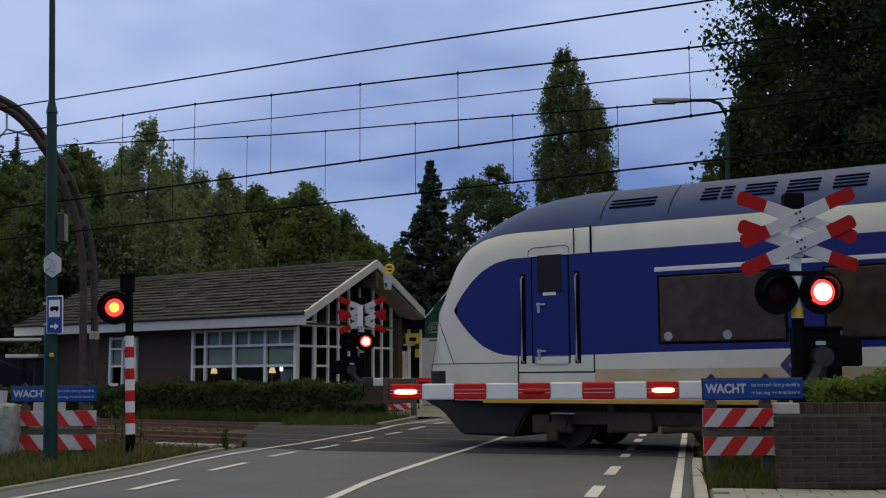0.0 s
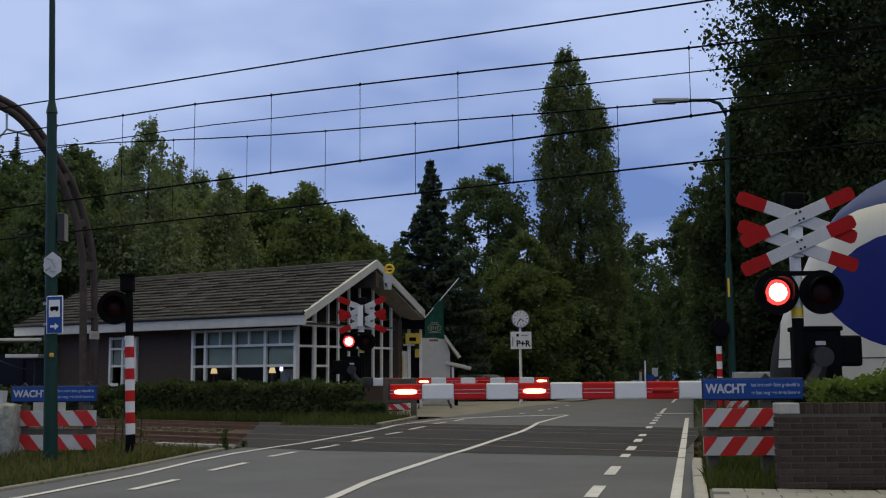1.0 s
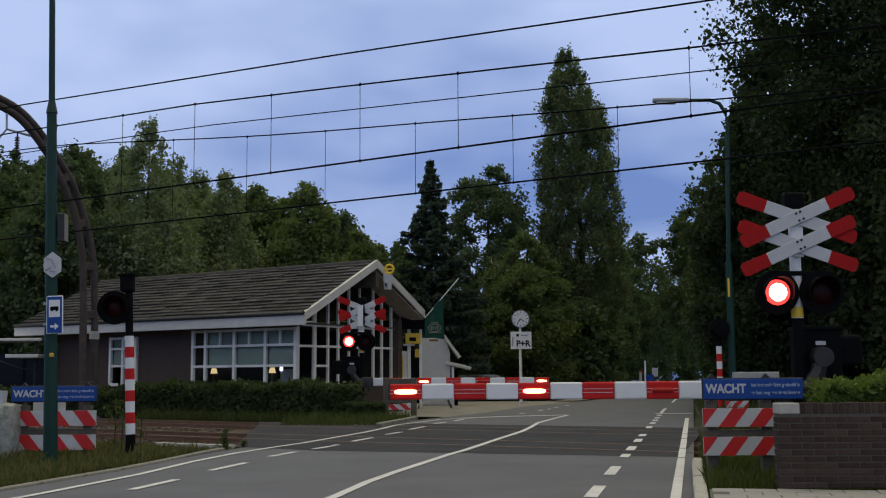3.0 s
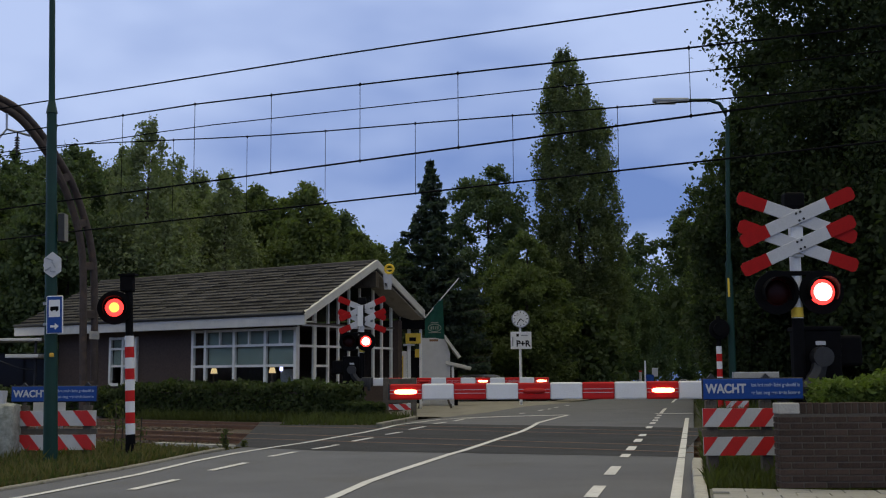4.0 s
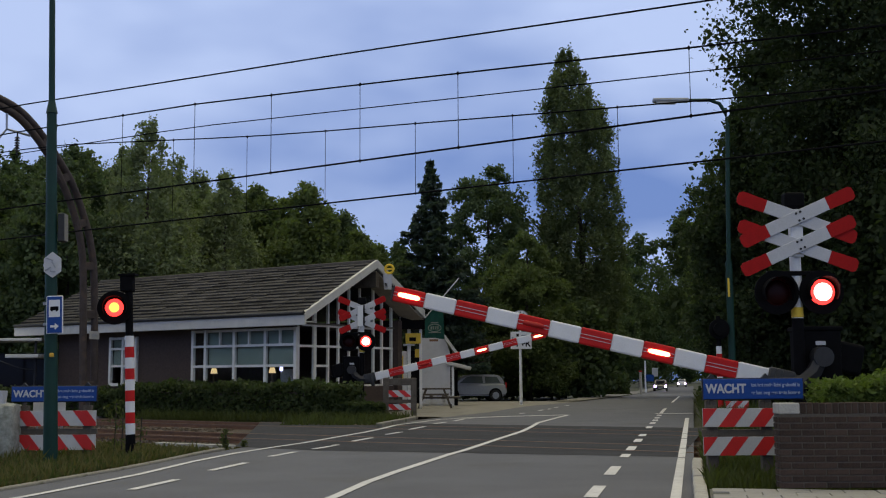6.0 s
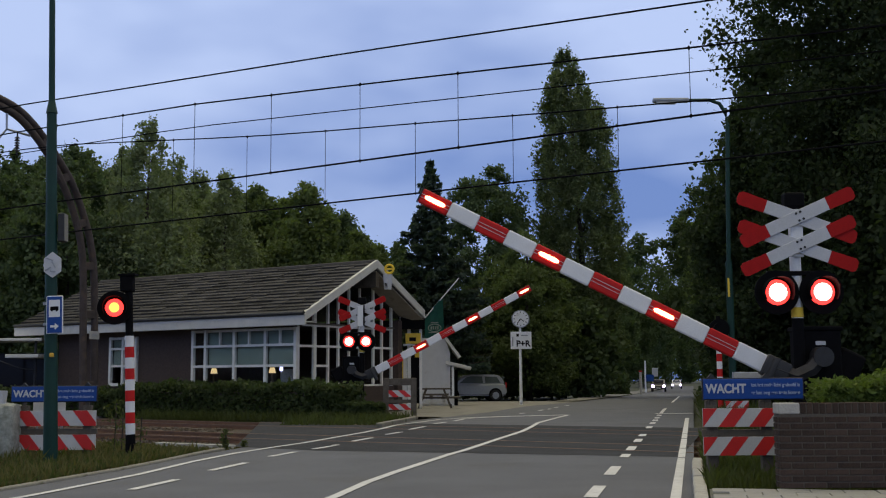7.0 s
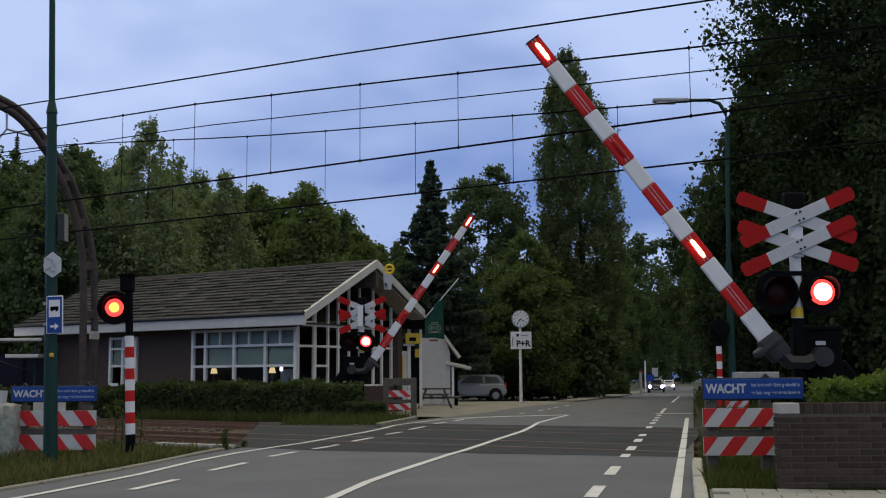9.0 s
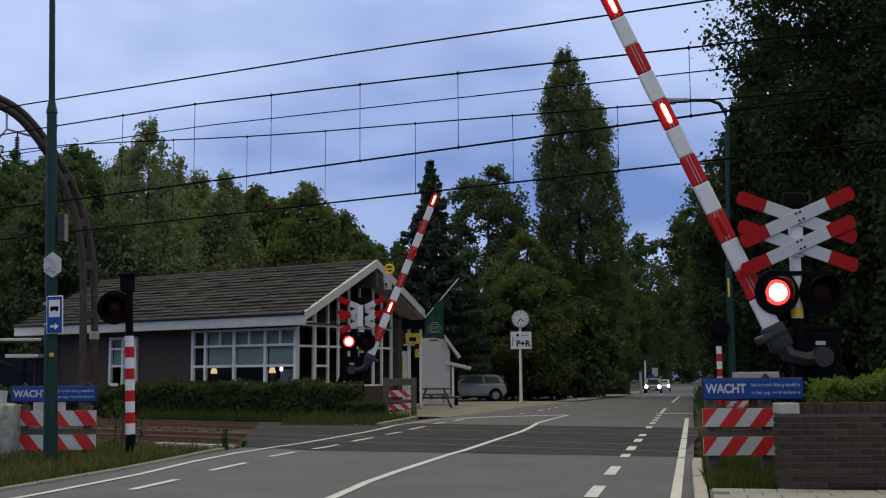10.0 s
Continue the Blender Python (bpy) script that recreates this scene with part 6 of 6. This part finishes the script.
def left_clutter():
    th = thing("garden_pillar", pose(-6.98, 17.9, -0.05), "crumbling whitewashed masonry pillar in the verge", "pillar")
    bm = B()
    bmesh.ops.create_icosphere(bm, subdivisions=4, radius=0.5)
    for v in bm.verts:
        c = v.co
        s = max(abs(c.x), abs(c.y), abs(c.z)) / c.length
        c /= (s ** 0.75 * 1.0) if s else 1
        k = 1 + 0.09 * noise.noise(c * 6) + 0.05 * noise.noise(c * 15)
        v.co = Vector((c.x * 0.62 * k, c.y * 0.55 * k, (c.z + 0.5) * 0.9))
    part("pillar_body", bm, "whitewash", th, "whitewashed stone", True)
    part("pillar_knob", cy(B(), 0.06, (0.08, -0.1, 0.88), (0.08, -0.1, 1.08), r2=0.08, seg=12), "white_board", th)
    pl = thing("white_plate", pose(-6.35, 18.35, 0), "white plate on thin posts behind the warning boards", "sign")
    part("plate", bx(B(), (0.52, 0.02, 0.16), (0, 0, 0.78), bevel=0.005), "white", pl)
    for px in (-0.2, 0.2):
        part("post", cy(B(), 0.02, (px, 0.02, -0.1), (px, 0.02, 0.75), seg=8), "galv", pl)
    # bicycle shelter
    sh = thing("bicycle_shelter", pose(-17.6, 42.5, -0.1), "dark bicycle shelter with flat white-edged roofs", "shelter")
    part("roof_panel", bx(B(), (5.8, 2.2, 0.1), (0, 0, 2.76), bevel=0.02), "fascia", sh)
    part("roof_panel", bx(B(), (1.2, 1.6, 0.13), (2.3, -0.6, 2.15), bevel=0.02), "fascia", sh)
    part("back_screen", bx(B(), (5.6, 0.05, 1.6), (0, 1.0, 1.5)), "train_glass", sh, "dark glazed back screen")
    for px in (-2.6, -0.9, 0.9, 2.6):
        part("post", cy(B(), 0.05, (px, -0.8, 0), (px, -0.8, 2.72), seg=10), "dark_metal", sh)
    part("arch_beam", tube(B(), [(x, -0.9, 2.0 + 0.35 * math.cos(x * 1.2)) for x in np.linspace(-2.6, 2.6, 20)], 0.03, 6), "dark_metal", sh)
    bk = thing("bicycle", pose(-17.0, 41.6, -0.1, 0, 0, 70), "parked bicycle under the shelter", "bicycle", "parked bicycles")
    for px in (-0.52, 0.52):
        bm = tube(B(), [(px + 0.33 * math.cos(a), 0, 0.35 + 0.33 * math.sin(a)) for a in np.linspace(0, 6.283, 22)], 0.022, 5)
        part("wheel", bm, "tyre", bk)
    bm = tube(B(), [(-0.52, 0, 0.35), (-0.2, 0, 0.85), (0.35, 0, 0.88), (-0.05, 0, 0.3), (-0.52, 0, 0.35)], 0.022, 5)
    tube(bm, [(0.52, 0, 0.35), (0.35, 0, 0.95)], 0.02, 5)
    part("frame", bm, "red", bk)
    part("handlebar", tube(B(), [(0.2, -0.28, 1.0), (0.36, 0, 0.97), (0.2, 0.28, 1.0)], 0.018, 5), "dark_metal", bk)
    part("saddle", bx(B(), (0.24, 0.14, 0.06), (-0.22, 0, 0.92), bevel=0.02), "black", bk)
    for k in range(6):
        copy_thing(bk, pose(-19.6 + 0.62 * k + (0.4 if k > 3 else 0), 41.7 + 0.08 * (k % 2), -0.1, 0, 0, 66 + 4 * (k % 3)))
    # pale concrete edging beside the tracks
    p = TD * -15.1 + ND * 15.1
    solid("cable_duct", bx(B(), (1.9, 0.14, 0.1), (0, 0, 0), bevel=0.01), "concrete", "pale concrete cable duct lid beside the track", "cable duct", pose(p.x, p.y, -0.03, 0, 0, TRK))


green_pole()
catenary_arch()
street_lamp()
far_post()
marker_rod()
far_fence()
clock_post()
kiosk()
front_yard()
left_clutter()


def far_road_signs():
    th = thing("road_sign", pose(20.9, 118, gz(20.9, 118)), "white post with small blue and white signs", "road sign")
    part("post", cy(B(), 0.09, (0, 0, -0.1), (0, 0, 3.3), seg=10), "white", th)
    part("blue_plate", bx(B(), (0.8, 0.06, 0.7), (0.45, -0.1, 1.5), bevel=0.02), "blue_sign", th)
    part("white_plate", bx(B(), (0.6, 0.06, 0.9), (1.0, -0.08, 2.1), bevel=0.02), "white_board", th)
    th = thing("bollard", pose(16.6, 96, gz(16.6, 96)), "pale roadside bollard by the hedge", "bollard")
    part("post", cy(B(), 0.12, (0, 0, -0.1), (0, 0, 1.9), r2=0.1, seg=10), "concrete", th)
    part("cap", cy(B(), 0.14, (0, 0, 1.9), (0, 0, 2.0), seg=10), "red", th)
    bm = strip(B(), [road_pt(-6.9, r, 0.05) for r in (58, 75, 100, 140, 200)], [road_pt(q, r, 0.05) for q, r in ((-5.75, 58), (-5.2, 75), (-4.95, 100), (-4.95, 140), (-4.95, 200))])
    solid("pavement_far", bm, "paving", "narrow paved footpath along the far road", "pavement", kind="structure")


far_road_signs()


# ---- cars ----
def car(name, m, label, paint, lights, length=3.8):
    """A small hatchback; local x points forward."""
    th = thing(name, m, label, "car")
    L2 = length / 2
    prof = [(-L2, 0.35), (-L2 + 0.02, 0.75), (-L2 + 0.1, 0.95), (L2 - 1.0, 0.93), (L2 - 0.15, 0.75), (L2, 0.6), (L2 - 0.02, 0.3), (-L2 + 0.1, 0.25)]
    bm = prism(B(), prof, 1.62, pose(0, -0.81, 0))
    bmesh.ops.bevel(bm, geom=bm.edges[:], offset=0.09, segments=3, affect="EDGES")
    body = part("body", bm, paint, th, smooth=True)
    cab = [(-L2 + 0.08, 0.9), (-L2 + 0.3, 1.32), (-L2 + 0.6, 1.43), (0.1, 1.44), (0.45, 1.38), (L2 - 0.85, 0.9)]
    bm = prism(B(), cab, 1.36, pose(0, -0.68, 0))
    bmesh.ops.bevel(bm, geom=bm.edges[:], offset=0.07, segments=2, affect="EDGES")
    part("cabin", bm, paint, th, smooth=True)
    for sy in (-1, 1):
        for pts in ([(-0.55, 0.97), (-0.5, 1.33), (0.1, 1.35), (0.36, 1.3), (0.75, 0.97)], [(-L2 + 0.35, 0.98), (-L2 + 0.55, 1.3), (-0.65, 1.33), (-0.68, 0.97)]):
            part("side_window", prism(B(), pts, 0.02, pose(0, sy * 0.69 - 0.01, 0)), "car_glass", th)
    part("windscreen", prism(B(), [(-0.6, -0.28), (0.6, -0.28), (0.5, 0.26), (-0.5, 0.26)], 0.02, pose(0.72, 0, 1.15, 0, 0, 90) @ pose(0, 0, 0, 42, 0, 0)), "car_glass", th)
    part("rear_window", prism(B(), [(-0.55, -0.18), (0.55, -0.18), (0.5, 0.18), (-0.5, 0.18)], 0.02, pose(-L2 + 0.15, 0, 1.14, 0, 0, -90) @ pose(0, 0, 0, 28, 0, 0)), "car_glass", th)
    for px in (-L2 + 0.65, L2 - 0.72):
        for sy in (-1, 1):
            w = part("wheel", cy(B(), 0.3, (0, -0.1, 0), (0, 0.1, 0), seg=24), "tyre", th, at=pose(px, sy * 0.75, 0.3))
            part("wheel_arch", cy(B(), 0.37, (px, sy * 0.74, 0.33), (px, sy * 0.818, 0.33), seg=24), "black", th)
            part("rim", cy(B(), 0.19, (0, sy * 0.09, 0), (0, sy * 0.115, 0), seg=12), "galv", w)
    for sy in (-1, 1):
        part("headlight", cy(B(), 0.16, (L2 - 0.12, sy * 0.62, 0.65), (L2 + 0.02, sy * 0.62, 0.63), seg=14), "headlight_glow" if lights else "galv", th, "lit headlight" if lights else "")
        part("tail_light", bx(B(), (0.06, 0.14, 0.3), (-L2 + 0.04, sy * 0.68, 0.85), bevel=0.02), "red", th)
    part("bumper", bx(B(), (0.12, 1.5, 0.18), (L2 - 0.01, 0, 0.38), bevel=0.04), paint if lights else "dark_metal", th)
    part("plate_bar", bx(B(), (0.02, 0.5, 0.11), (L2 + 0.055, 0, 0.42)), "white_board", th)
    part("side_trim", bx(B(), (2.6, 0.03, 0.08), (0, -0.815, 0.55)), "dark_metal", th)
    return th


car("parked_car", pose(1.5, 63.0, gz(1.5, 63), 0, 0, 188), "silver hatchback parked on the forecourt", "car_silver", False, 3.75)
CAR_A = car("approaching_car", pose(42, 200, -0.9), "dark car with lit headlights on the far road", "car_dark", True)
CAR_B = car("approaching_car", pose(50, 230, -0.9), "pale car with lit headlights following on the far road", "car_white", True)


def motions_cars():
    def at(x, y, hd):
        return pose(x, y, gz(x, y), 0, 0, hd)
    a = [(0.0, 72, 240), (2.5, 58, 222), (4.0, 42.1, 200), (5.5, 28.8, 150), (6.8, 25.5, 135), (8.0, 23.7, 126), (9.0, 22.2, 119), (9.5, 21.5, 116), (10.0, 20.6, 112)]
    b = [(0.0, 95, 290), (4.0, 66, 250), (5.7, 46.9, 220), (6.8, 37.9, 185), (8.0, 34.1, 170), (9.0, 31.2, 158), (9.5, 29.8, 152), (10.0, 28.2, 146)]
    for ob, rows in ((CAR_A, a), (CAR_B, b)):
        walk(ob, [(t, at(x, y, 258)) for t, x, y in rows])


# ---- verges ----
def grass(name, n, place, label, h=(0.1, 0.35), seed=1, leafm="grass"):
    """Grass blades: thin upright leaves at the places that place() gives."""
    rng = np.random.default_rng(seed)
    base = np.array([place(rng) for _ in range(n)])
    hh = rng.uniform(h[0], h[1], n) * (0.5 + rng.random(n))
    a = rng.uniform(0, 6.28, n)
    w = 0.012 + 0.012 * rng.random(n)
    side = np.stack([np.cos(a), np.sin(a), np.zeros(n)], 1) * w[:, None]
    tip = base + np.stack([rng.normal(0, 0.3, n) * hh, rng.normal(0, 0.3, n) * hh, hh], 1)
    mid = base * 0.45 + tip * 0.55 + np.array([0, 0, 0.04])
    co = np.stack([base - side, base + side, mid + side * 0.7, tip, mid - side * 0.7], 1).reshape(-1, 3)
    me = bpy.data.meshes.new(name)
    me.vertices.add(5 * n)
    me.vertices.foreach_set("co", co.ravel().astype(np.float32))
    me.loops.add(5 * n)
    me.loops.foreach_set("vertex_index", np.arange(5 * n, dtype=np.int32))
    me.polygons.add(n)
    me.polygons.foreach_set("loop_start", np.arange(0, 5 * n, 5, dtype=np.int32))
    me.materials.append(M[leafm])
    me.update()
    me.validate()
    tagged(new(name, me), label, "grass", kind="stuff")


def verge_left(rng):
    r = rng.uniform(9.5, 17.4)
    q = -7.56 - max(0, r - 14) * 0.1 - rng.random() ** 1.5 * 4.2
    p = road_pt(q, r, -0.1)
    return p


def track_edge(rng):
    p = TD * rng.uniform(-24, -13.6) + ND * (15.35 - abs(rng.normal(0, 0.8)))
    return (p.x, p.y, -0.1)


def far_corner(rng):
    p = TD * rng.uniform(-27, -15.0) + ND * (24.5 + abs(rng.normal(0, 0.5)))
    if p.x * RX.x + p.y * RX.y > -7.7:
        p = RX * (-7.75 - rng.random() * 2.6) + RY * rng.uniform(27.5, 31.8)
    return (p.x, p.y, -0.1)


def verge_right(rng):
    r = rng.uniform(11.95, 22.0)
    p = RX * (0.13 + rng.random() ** 1.3 * 3.3) + RY * r
    return (p.x, p.y, -0.05)


def far_right(rng):
    p = RX * (0.25 + abs(rng.normal(0, 0.9))) + RY * rng.uniform(25, 70)
    return (p.x, p.y, gz(p.x, p.y) - 0.1)


grass("grass_verge", 14000, verge_left, "rough dry grass on the verge by the road", (0.05, 0.2), 1)
grass("grass_verge", 9000, verge_left, "dead straw-coloured grass on the verge", (0.05, 0.24), 7, "dry_grass")
grass("grass_verge", 7000, track_edge, "rough dry grass along the track edge", (0.02, 0.09), 2, "dry_grass")
grass("grass_verge", 12000, far_corner, "green grass on the far corner of the crossing", (0.1, 0.32), 3)
grass("grass_verge", 14000, verge_right, "green grass round the warning fence", (0.06, 0.22), 4)
grass("grass_verge", 14000, far_right, "tall grass along the far road", (0.15, 0.5), 5)


def weed(x, y, h, seed, n=260):
    rng = np.random.default_rng(seed)
    pts = np.stack([rng.normal(0, 0.1, n) * h, rng.normal(0, 0.1, n) * h, rng.random(n) * h], 1)
    th = thing("weed", pose(x, y, -0.1), "tall green weed growing at the road edge", "weed")
    part("leaves", leaf_mesh("leaves", pts, 0.026, "grass", seed, 0.0, 5.0), None, th)
    part("stem", tube(B(), [(0, 0, 0), (0.02, 0, h * 0.95)], 0.012, 5), "bark", th)


weed(-3.78, 19.7, 0.42, 1, 150)
weed(-3.5, 20.0, 0.2, 2, 80)
weed(-5.25, 18.6, 0.8, 3, 70)
weed(-5.45, 18.9, 0.95, 4, 80)
weed(-5.0, 18.8, 0.7, 5, 60)
hedge("juniper_hedge", pose(6.2, 12.6, 0.2), (3.4, 1.1, 0.86), 46000, "juniper", "bushy yellow-green juniper behind the brick wall", 0.034, 6, 2.6)
hedge("juniper_hedge", pose(4.85, 12.45, 0.2, 0, 0, -3), (1.5, 0.8, 0.84), 22000, "juniper", "low end of the juniper behind the brick wall", 0.034, 26, 2.8)
hedge("juniper_hedge", pose(6.45, 12.75, 0.2, 0, 0, 4), (2.7, 0.9, 1.08), 34000, "juniper", "taller feathery juniper behind the brick wall", 0.034, 16, 2.8)
hedge("hedge", pose(-3.75, 34.0, -0.1, 0, 0, TRK), (1.5, 0.7, 0.92), 7000, "juniper", "small pale green bush beside the barrier mast", 0.08, 7)
p_ = at_px(284, 95)
hedge("hedge", pose(p_[0], p_[1], gz(*p_), 0, 0, -20), (3.6, 2.0, 1.7), 6000, "hedge_leaf", "low rounded hedge beside the far road", 0.16, 8)


# ---- what moves ----
def motions():
    s0, v = -10.8, 6.15
    rows = []
    for t in (0.0, 0.5, 1.0, 2.0, 4.0, 7.0, 10.0):
        p = TD * (s0 + v * t) + ND * 17.83
        rows.append((t, pose(p.x, p.y, 0, 0, 0, TRK)))
    walk(TRAIN, rows)
    # barrier arms rise together
    angle = [(0.0, 0), (4.0, 0), (4.85, 0), (5.0, 0.5), (5.2, 2.7), (5.5, 6.1), (5.7, 9.0), (6.25, 16.6), (6.8, 24.3), (7.0, 26.8), (7.5, 33.5), (8.0, 40.2), (8.5, 46.6), (9.0, 53.3), (9.5, 59.0), (10.0, 65.4)]
    walk(NEAR["arm"], [(t, pose(*NEAR["pivot"], 0, a, 0)) for t, a in angle])
    walk(FAR["arm"], [(t, pose(*FAR["pivot"], 0, -1.035 * a, 0)) for t, a in angle])

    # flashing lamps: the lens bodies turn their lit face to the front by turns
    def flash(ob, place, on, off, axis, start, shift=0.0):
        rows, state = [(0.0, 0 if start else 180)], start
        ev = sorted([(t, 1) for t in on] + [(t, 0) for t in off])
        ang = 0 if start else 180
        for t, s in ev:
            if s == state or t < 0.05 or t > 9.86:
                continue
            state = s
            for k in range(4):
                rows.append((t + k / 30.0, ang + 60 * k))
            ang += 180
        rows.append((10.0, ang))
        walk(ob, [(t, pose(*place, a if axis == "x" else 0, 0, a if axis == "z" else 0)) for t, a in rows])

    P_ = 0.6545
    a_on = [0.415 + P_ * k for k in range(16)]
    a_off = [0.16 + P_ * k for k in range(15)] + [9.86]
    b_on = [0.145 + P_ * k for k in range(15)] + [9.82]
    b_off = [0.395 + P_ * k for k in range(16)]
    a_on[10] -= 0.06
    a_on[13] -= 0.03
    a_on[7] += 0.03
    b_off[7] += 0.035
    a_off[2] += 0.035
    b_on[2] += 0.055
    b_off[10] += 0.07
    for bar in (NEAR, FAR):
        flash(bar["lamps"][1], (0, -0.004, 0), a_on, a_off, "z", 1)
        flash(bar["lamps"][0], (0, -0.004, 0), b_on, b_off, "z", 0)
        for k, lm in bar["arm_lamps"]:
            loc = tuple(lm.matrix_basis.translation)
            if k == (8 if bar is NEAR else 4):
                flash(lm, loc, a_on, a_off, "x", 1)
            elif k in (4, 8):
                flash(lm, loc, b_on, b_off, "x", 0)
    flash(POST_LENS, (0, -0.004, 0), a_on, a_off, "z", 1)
    # the poplar leans a little in the wind
    px, py = POPLAR.matrix_basis.translation.x, POPLAR.matrix_basis.translation.y
    pz = POPLAR.matrix_basis.translation.z
    sway = [(0.0, 0.0), (1.0, 0.25), (2.5, 0.45), (3.3, 0.1), (4.5, -0.1), (5.5, 0.4), (6.8, 0.1), (7.5, 0.0), (9.0, 0.35), (10.0, 0.1)]
    walk(POPLAR, [(t, pose(px, py, pz, 0, a, 0)) for t, a in sway])
    motions_cars()


motions()
